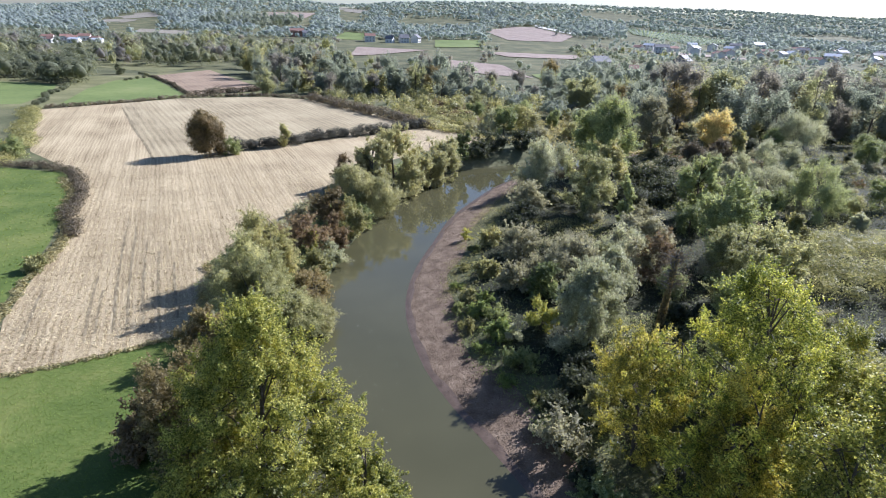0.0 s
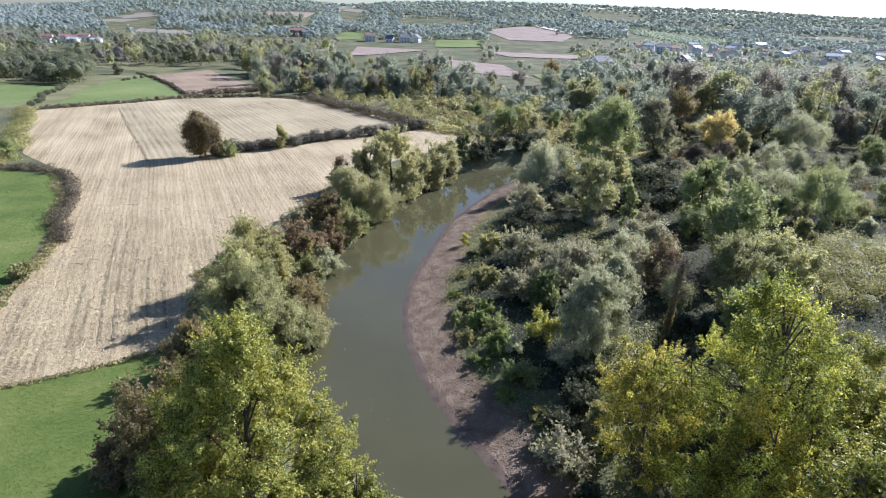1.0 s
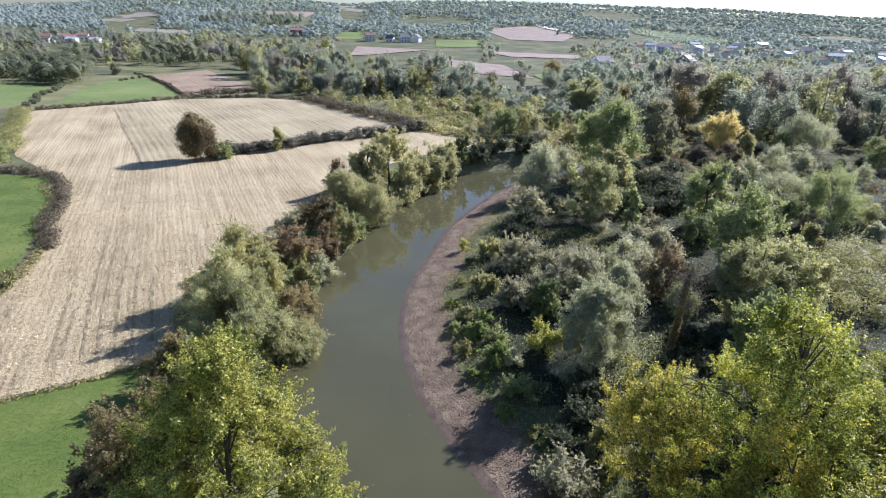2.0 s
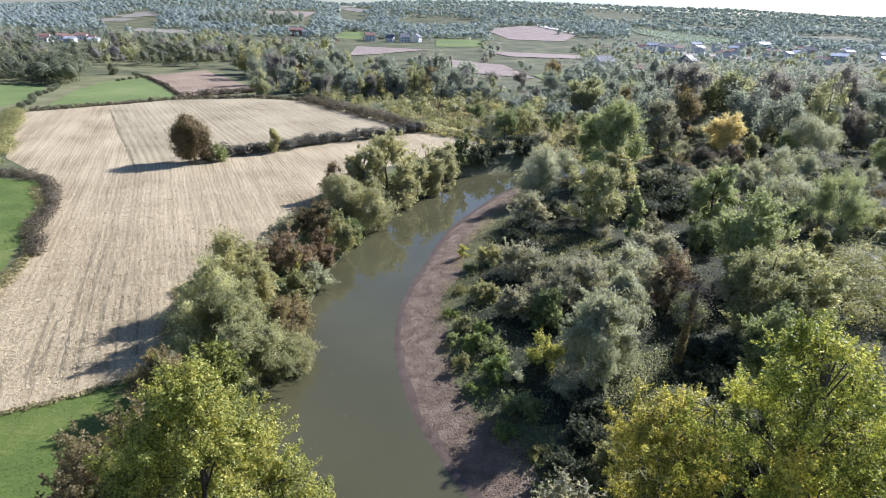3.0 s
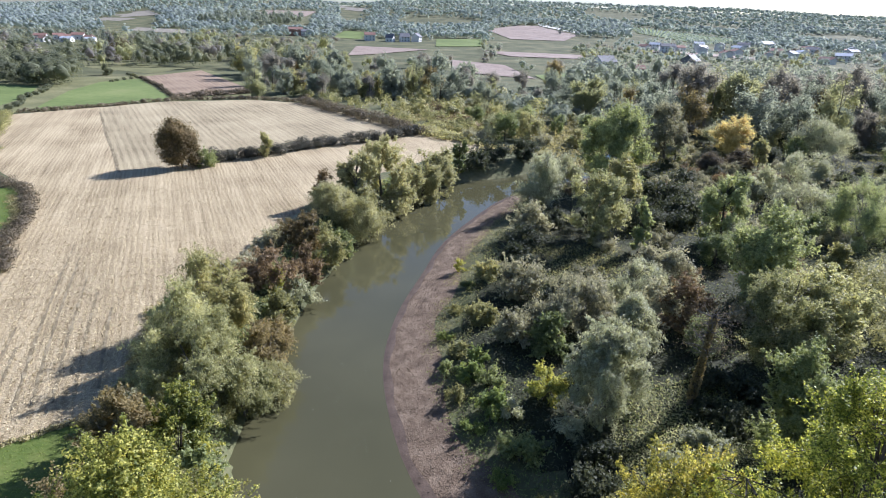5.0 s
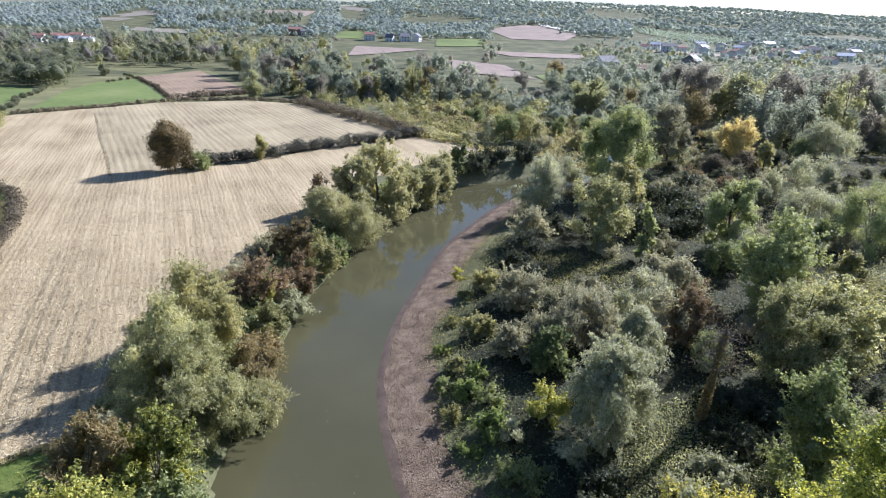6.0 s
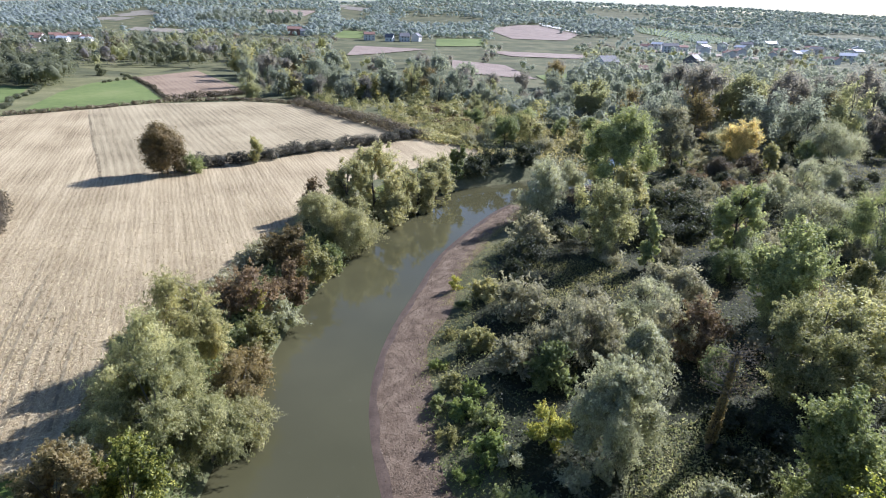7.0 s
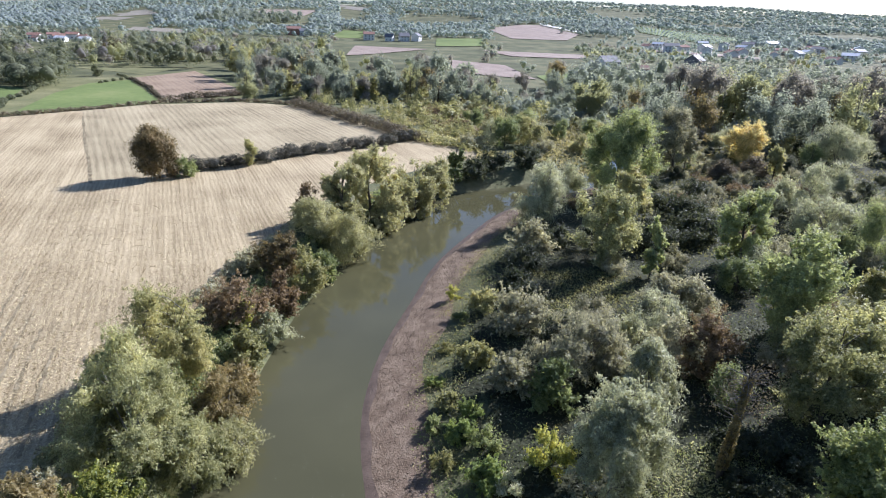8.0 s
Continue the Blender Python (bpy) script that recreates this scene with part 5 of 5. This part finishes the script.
far_wood("left_wood", "small dense olive-green wood beside far pasture", LEFT_WOOD, p[p[:, 0] < -0.57 * p[:, 1]], 11, 0.75, 190, 26, 1.2, 1)
valley = wooded(410, 560, 10, 27, 0.92, 0.95, 45.0, -0.5, -900, -100)
mixed = ripple(valley[:, 0], valley[:, 1], 13.0)
far_wood("left_valley_wood", "grey-green trees behind the small green fields", LEFT_WOOD, valley[mixed < 0.0], 12, 0.95, 120, 28, 0.95, 1)
far_wood("left_valley_copse", "greyish trees behind the small green fields", HAZE_GREY, valley[(mixed >= 0.0) & (mixed < 0.3)], 12, 0.95, 120, 56, 0.9, 1)
far_wood("left_valley_poplars", "yellow-green poplars behind the small green fields", FAR_OLIVE, valley[mixed >= 0.3], 14, 0.95, 130, 58, 0.75, 1)
lower_slope = wooded(450, 720, 8.5, 29, 0.85, 0.9, 42.0, -0.3)
mixed = ripple(lower_slope[:, 0], lower_slope[:, 1], 17.0)
far_wood("foothill_wood", "hedges and copses on the lower slope", HAZE_GREEN, lower_slope[mixed < 0.15], 7.0, 1.0, 56, 30, 1.15, 1)
far_wood("foothill_copse", "browning and grey copses on the lower slope", HAZE_GREY, lower_slope[(mixed >= 0.15) & (mixed < 0.45)], 7.5, 1.0, 56, 52, 1.1, 1)
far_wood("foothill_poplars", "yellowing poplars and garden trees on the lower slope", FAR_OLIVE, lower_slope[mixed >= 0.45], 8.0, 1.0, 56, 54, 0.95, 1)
far_wood("hillside_wood", "green woods on the hillside, leaf colour paled and blued for haze", HAZE_BLUE, wooded(720, 1080, 7.0, 31, 0.95, 0.86, 70.0, -0.42), 8.5, 2.0, 7, 32, 1.35, 1)
far_wood("ridge_wood", "woods along the ridge, leaf colour blued for haze", HAZE_BLUE, wooded(1080, 1520, 10.6, 33, 0.97, 0.86, 120.0, -0.8), 8.5, 2.8, 3, 34, 1.6, 1)

MID_TREES = [(-119, 384, 20, 20), (-106, 380, 17, 15), (-82, 365, 19, 20), (-70, 358, 16, 14), (-60, 353, 18, 11), (-24, 289, 13, 12), (-34, 292, 12, 12), (-8, 333, 15, 17), (8, 338, 14, 16), (-230, 459, 14, 16), (-44, 300, 11, 11), (-58, 292, 10, 10), (-70, 300, 11, 12)]
for n, (x, y, h, w) in enumerate(MID_TREES):
    ob = plant("tree", h, w, OAK if n == 9 else (OLIVE if n % 3 == 0 else HAZE_GREEN), "reddish-brown tree in front of a village" if n == 9 else "tall grey-green tree at the far side of the fields", "tree",
               profile="round", foot=0.06, clumps=50, leaf=0.85, slim=0.7, count=4600, seed=300 + n, puff=0.17)
    tagged(ob, group="trees beyond the fields")
    stand(ob, x, y, 40 * n)


# ---- village houses ----
def box(bm, x0, x1, y0, y1, z0, z1):
    v = [bm.verts.new(p) for p in ((x0, y0, z0), (x1, y0, z0), (x1, y1, z0), (x0, y1, z0), (x0, y0, z1), (x1, y0, z1), (x1, y1, z1), (x0, y1, z1))]
    for f in ((3, 2, 1, 0), (4, 5, 6, 7), (0, 1, 5, 4), (1, 2, 6, 5), (2, 3, 7, 6), (3, 0, 4, 7)):
        bm.faces.new([v[i] for i in f])


def from_bm(name, bm, material):
    me = bpy.data.meshes.new(name)
    bm.normal_update()
    bm.to_mesh(me)
    bm.free()
    me.materials.append(material)
    return me


def house(x, y, w, d, h, turn, wall=PLASTER, roof=TILE, label="white plastered village house with a red tiled roof", pitch=0.45, storeys=2):
    ob = empty("house", x, y, ground_z(x, y) - 0.3, turn)
    tagged(ob, label, "house", "village houses")
    bm = bmesh.new()
    box(bm, -w / 2, w / 2, -d / 2, d / 2, 0, h)
    ridge = h + pitch * d / 2
    for s in (-1, 1):
        a, b, c = (bm.verts.new((s * w / 2, -d / 2, h)), bm.verts.new((s * w / 2, d / 2, h)), bm.verts.new((s * w / 2, 0, ridge)))
        bm.faces.new((a, b, c) if s > 0 else (b, a, c))
    part("wall", from_bm("wall", bm, wall), ob)
    bm = bmesh.new()
    e, o = 0.6, 0.25
    rows = [(-d / 2 - e, h - e * pitch), (0, ridge), (d / 2 + e, h - e * pitch)]
    lower = [[bm.verts.new((sx * (w / 2 + e), yy, zz + 0.03)) for yy, zz in rows] for sx in (-1, 1)]
    upper = [[bm.verts.new((sx * (w / 2 + e), yy, zz + o)) for yy, zz in rows] for sx in (-1, 1)]
    for k in (0, 1):
        bm.faces.new((upper[0][k], upper[1][k], upper[1][k + 1], upper[0][k + 1]))
        bm.faces.new((lower[0][k + 1], lower[1][k + 1], lower[1][k], lower[0][k]))
        bm.faces.new((lower[0][k], upper[0][k], upper[0][k + 1], lower[0][k + 1]))
        bm.faces.new((lower[1][k + 1], upper[1][k + 1], upper[1][k], lower[1][k]))
    for k in (0, 2):
        bm.faces.new((lower[0][k], lower[1][k], upper[1][k], upper[0][k]) if k == 0 else (upper[0][k], upper[1][k], lower[1][k], lower[0][k]))
    top = part("roof", from_bm("roof", bm, roof), ob)
    bm = bmesh.new()
    box(bm, w * 0.2, w * 0.2 + 0.6, 0.5, 1.1, ridge - 0.9, ridge + 0.9)
    part("chimney", from_bm("chimney", bm, BRICK), top)
    n = max(2, int(w / 3))
    for s in range(storeys):
        for k in range(n):
            bm = bmesh.new()
            cx, cz = (k + 0.5) / n * w - w / 2, 1.1 + s * 2.8
            if cz + 1.4 < h + 0.1:
                box(bm, cx - 0.55, cx + 0.55, -d / 2 - 0.04, -d / 2 + 0.06, cz, cz + 1.35)
                part("window", from_bm("window", bm, PANE), ob)
            else:
                bm.free()
    return ob


house(-377, 602, 10, 8, 4.0, 10)
house(-362, 582, 8, 7, 3.4, -20, label="low white village house with a red tiled roof")
house(-352, 598, 9, 8, 4.2, 30)
house(-343, 586, 9, 7, 3.4, 0, roof=METAL_ROOF, label="long white shed with a pale roof")
house(-350, 616, 10, 8, 4.6, 15)
house(-333, 604, 8, 7, 3.6, -10)
house(-366, 612, 9, 7, 4.2, 25)
house(-325, 592, 9, 6, 3.0, 5, roof=METAL_ROOF, label="long white shed with a pale roof")
house(-178, 752, 15, 10, 7.0, 15, BRICK, TILE, "unplastered brick house with a red roof on the hill")
house(-166, 750, 10, 9, 5.2, 15, PLASTER, GREY_ROOF, "white house with a grey roof on the hill")
house(-89, 720, 11, 10, 6.6, 12, PLASTER, TILE, "tall white two-storey house on the slope")
house(-66, 715, 8, 8, 4.6, -15, roof=GREY_ROOF, label="white house with a steep grey roof", pitch=0.8)
house(-51, 720, 10, 9, 5.8, 20, roof=GREY_ROOF, label="white gabled house with a grey roof", pitch=0.7)
house(-38, 726, 9, 9, 5.8, 70, roof=GREY_ROOF, label="white gabled house with a grey roof", pitch=0.7)
house(118, 500, 14, 11, 6.0, 25, roof=GREY_ROOF, label="big white farmhouse with a grey gabled roof", pitch=0.7)
house(137, 488, 15, 10, 2.6, -5, roof=TILE, label="low farm building with a wide red roof", storeys=1)
house(106, 494, 8, 8, 4.6, 40, roof=GREY_ROOF)
house(196, 536, 13, 12, 5.5, 50, GREY_ROOF, GREY_ROOF, "big dark grey house at the village edge", 0.7)
for n, (x, y, w) in enumerate(VILLAGE):
    roof, label = ((TILE, "white village house with a red roof"), (METAL_ROOF, "village building with a pale metal roof"), (GREY_ROOF, "village house with a grey roof"))[n % 3]
    house(x, y, w, w * 0.75, 4.5 + n % 3, 25 * (n % 7) - 60, roof=roof, label=label)


# bushes between the small far fields
shrub(-186, 356, 6.5, 6.0, 44, LEFT_WOOD, "small round tree at the corner of far fields", 2500, 0.5)
hedge([(-149, 224), (-163, 255), (-173, 285), (-184, 304)], 2.0, 2.6, LEFT_WOOD, "ragged separate bushes between two green fields", 3500, 0.5, seed=16, step=6.5)
hedge([(-166, 322), (-164, 345), (-178, 362)], 1.6, 2.0, LEFT_WOOD, "low olive scrub at the end of the green field", 1800, 0.5, seed=17, step=5.0)

# garden trees between the houses of the small village
r = np.random.default_rng(301)
garden = np.column_stack([r.uniform(-440, -270, 260), r.uniform(540, 680, 260)])
roofs = np.array([(-377, 602), (-362, 582), (-352, 598), (-343, 586), (-350, 616), (-333, 604), (-366, 612), (-325, 592)])
toward = garden[:, None] - roofs[None]
hides = ((np.abs(toward[..., 0]) < 9) & (toward[..., 1] < 9) & (toward[..., 1] > -26)).any(1)
far_wood("village_gardens", "grey-green garden trees round the village houses", HAZE_GREEN, garden[~hides], 7.5, 0.9, 60, 302, 0.95, 1)

# ---- orchard rows on the slope ----
def orchard():
    r = np.random.default_rng(61)
    spots = []
    for k in range(22):
        u = (k + 0.5) / 22
        a, b = np.array([258, 912]) * (1 - u) + np.array([294, 770]) * u, np.array([286, 1066]) * (1 - u) + np.array([377, 855]) * u
        spots += [a + (b - a) * (j + 0.5) / 26 for j in range(26)]
    return np.array(spots) + r.normal(size=(len(spots), 2)) * 0.4


far_wood("orchard_rows", "rows of small orchard trees on a pale slope", HAZE_BLUE, orchard(), 2.6, 1.3, 10, 62, 1.0, 1)


# ---- ground cover ----
def patch_of(name, label, category, material, p, lift, leaf, slim, seed, lean=(0, 0, 1.0), hang=0.0, base=None, up=0.0):
    r = np.random.default_rng(seed)
    z = (height(p[:, 0], p[:, 1]) if base is None else np.full(len(p), base)) + up + lift * r.uniform(0.05, 1, len(p))
    ob = new(name, mesh_of(name, *leaves(np.column_stack([p, z]), np.tile(np.array(lean, float), (len(p), 1)), leaf, slim, r, hang=hang), material))
    return tagged(ob, label, category, kind="stuff")


def in_poly(poly, n, seed, y_to=1e9, lump=0.0, grain=3.0):
    r = np.random.default_rng(seed)
    a = np.array(poly)
    p = r.uniform(a.min(0), np.minimum(a.max(0), [1e9, y_to]), (n, 2))
    keep = inside(poly, p[:, 0], p[:, 1])
    if lump:
        keep &= ripple(p[:, 0], p[:, 1], grain) + r.normal(size=n) * 0.3 > lump
    return p[keep]


# chopped stalks lie along the drilled rows
straw = in_poly(FIELD, 420000, 71, 165)
straw = straw[np.random.default_rng(70).uniform(size=len(straw)) < np.clip((150 - straw[:, 1]) / 75, 0.0, 1.0)]
across = straw @ np.array([0.912, 0.41])
straw = straw + ((np.round(across / 0.75) * 0.75 - across) * 0.35)[:, None] * np.array([0.912, 0.41])
patch_of("straw_litter", "chopped maize straw scattered over the stubble", "straw", STRAW, straw, 0.07, 0.36, 0.14, 72, (0, 0, 2.5), base=3.06)
patch_of("meadow_grass", "short tufts of bright meadow grass", "grass", GRASS, in_poly([(-62, 30), (-14, 30), (-19, 46), (-27, 57), (-41, 48), (-62, 52)], 60000, 73), 0.03, 0.12, 0.35, 74, (0, 0, 0.4), base=3.05)
patch_of("meadow_grass_beyond", "short tufts of grass in the far meadow", "grass", GRASS, in_poly(LEFT_MEADOW, 30000, 75), 0.10, 0.3, 0.35, 76, (0, 0, 0.4), base=3.05)


def along_shore(n, low, high, seed, y0=20, y1=150):
    r = np.random.default_rng(seed)
    k = r.integers(0, len(shore_fine), n)
    out = r.uniform(low, high, n)
    t = unit(np.gradient(shore_fine, axis=0))[k]
    p = shore_fine[k] + out[:, None] * np.column_stack([t[:, 1], -t[:, 0]]) + r.normal(size=(n, 2)) * 0.4
    return p[(p[:, 1] > y0) & (p[:, 1] < y1)]


patch_of("flood_debris", "sticks, leaves and stones washed up on the beach", "debris", DEBRIS, along_shore(60000, 0.25, 6.6, 77), 0.07, 0.16, 0.35, 78, (0, 0, 1.0), up=0.1)
edge = np.vstack([along_shore(30000, 5.0, 9.5, 79), along_shore(6000, 4.2, 5.6, 89)])
lush = (edge[:, 1] < 70) & (ripple(edge[:, 0], edge[:, 1], 2.5) > -0.2)
patch_of("beach_weeds", "fresh weeds and young grass along the top of the beach", "weeds", FRESH, edge[lush], 0.8, 0.2, 0.35, 80, (0, 0, 0.5))
patch_of("dry_beach_weeds", "olive weeds and dry stems along the top of the beach", "weeds", SALLOW, edge[~lush & (ripple(edge[:, 0], edge[:, 1], 3.5) > -0.3)], 0.9, 0.2, 0.3, 88, (0, 0, 0.5))
patch_of("clearing_weeds", "sunlit weeds and grass in a clearing behind the beach", "weeds", SALLOW, in_poly([(12, 89), (27, 90), (29, 104), (14, 106)], 9000, 93, lump=-0.5), 0.9, 0.24, 0.35, 94, (0, 0, 0.5))
patch_of("thicket_weeds", "rank olive weeds between the far thickets", "weeds", SALLOW, in_poly([(30, 104), (104, 98), (150, 150), (150, 203), (62, 203), (40, 160)], 52000, 95, lump=-0.2, grain=5.0), 0.9, 0.42, 0.35, 96, (0, 0, 0.5))
r = np.random.default_rng(81)
p = r.uniform([2, 25], [110, 175], (260000, 2))
p = p[(side(SHORE_LINE, p[:, 0], p[:, 1]) > 7.5) & (-side(BANK_LINE, p[:, 0], p[:, 1]) < 0)]
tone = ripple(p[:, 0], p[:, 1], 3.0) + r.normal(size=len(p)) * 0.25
# leaf colour here darkens the gaps between trees as shade would
patch_of("undergrowth", "tangled brambles and nettles under the riverside trees, colour darkened for shade", "undergrowth", SHADE_DARK, p[tone > 0.15], 0.8, 0.26, 0.6, 82)
patch_of("green_undergrowth", "low nettles and brambles between the riverside shrubs", "undergrowth", GREEN, p[(tone < 0.0) & (tone > -0.32) & (p[:, 1] < 110)], 0.7, 0.2, 0.6, 87)
low = in_poly([(13, 45), (26, 47), (31, 58), (29, 67), (19, 66)], 26000, 90)
patch_of("bramble_carpet", "sunlit grey-green brambles round the ivy-clad trunk", "undergrowth", SAGE, low[:12000], 0.7, 0.16, 0.6, 91)
patch_of("nettle_carpet", "green nettles and brambles below the trees", "undergrowth", GREEN, low[12000:], 0.6, 0.18, 0.6, 92)
patch_of("dry_undergrowth", "dry grass and dead stems between the shrubs", "undergrowth", DRY_WEED, p[(tone < -0.5) & ~inside([(19, 48), (32, 50), (35, 70), (24, 71)], p[:, 0], p[:, 1])], 0.5, 0.26, 0.25, 83, (0, 0, 0.3))
p = r.uniform([-30, 20], [4, 165], (150000, 2))
d = -side(BANK_LINE, p[:, 0], p[:, 1])
patch_of("bank_weeds", "rank weeds along the shaded left bank", "weeds", GREEN, p[(d > 0.2) & (d < 6.5)], 0.8, 0.36, 0.5, 84)
p = r.uniform([-20, 176], [80, 290], (40000, 2))
patch_of("scrub_grass", "rough yellowish scrub grass beyond the river bend", "grass", DRY_GRASS, p[~inside(FIELD, p[:, 0], p[:, 1]) & (ripple(p[:, 0], p[:, 1], 7.0) > -0.3)], 0.9, 0.9, 0.5, 85)
p = np.column_stack([r.normal(-7.0, 2.6, 110), r.uniform(34, 74, 110)])
d = np.minimum(side(BANK_LINE, p[:, 0], p[:, 1]), -side(SHORE_LINE, p[:, 0], p[:, 1]))
patch_of("drifting_foam", "small flecks of foam and leaves drifting on the water", "foam", FOAM, p[d > 1.5], 0.012, 0.06, 0.8, 86, (0, 0, 30.0), base=0.004)
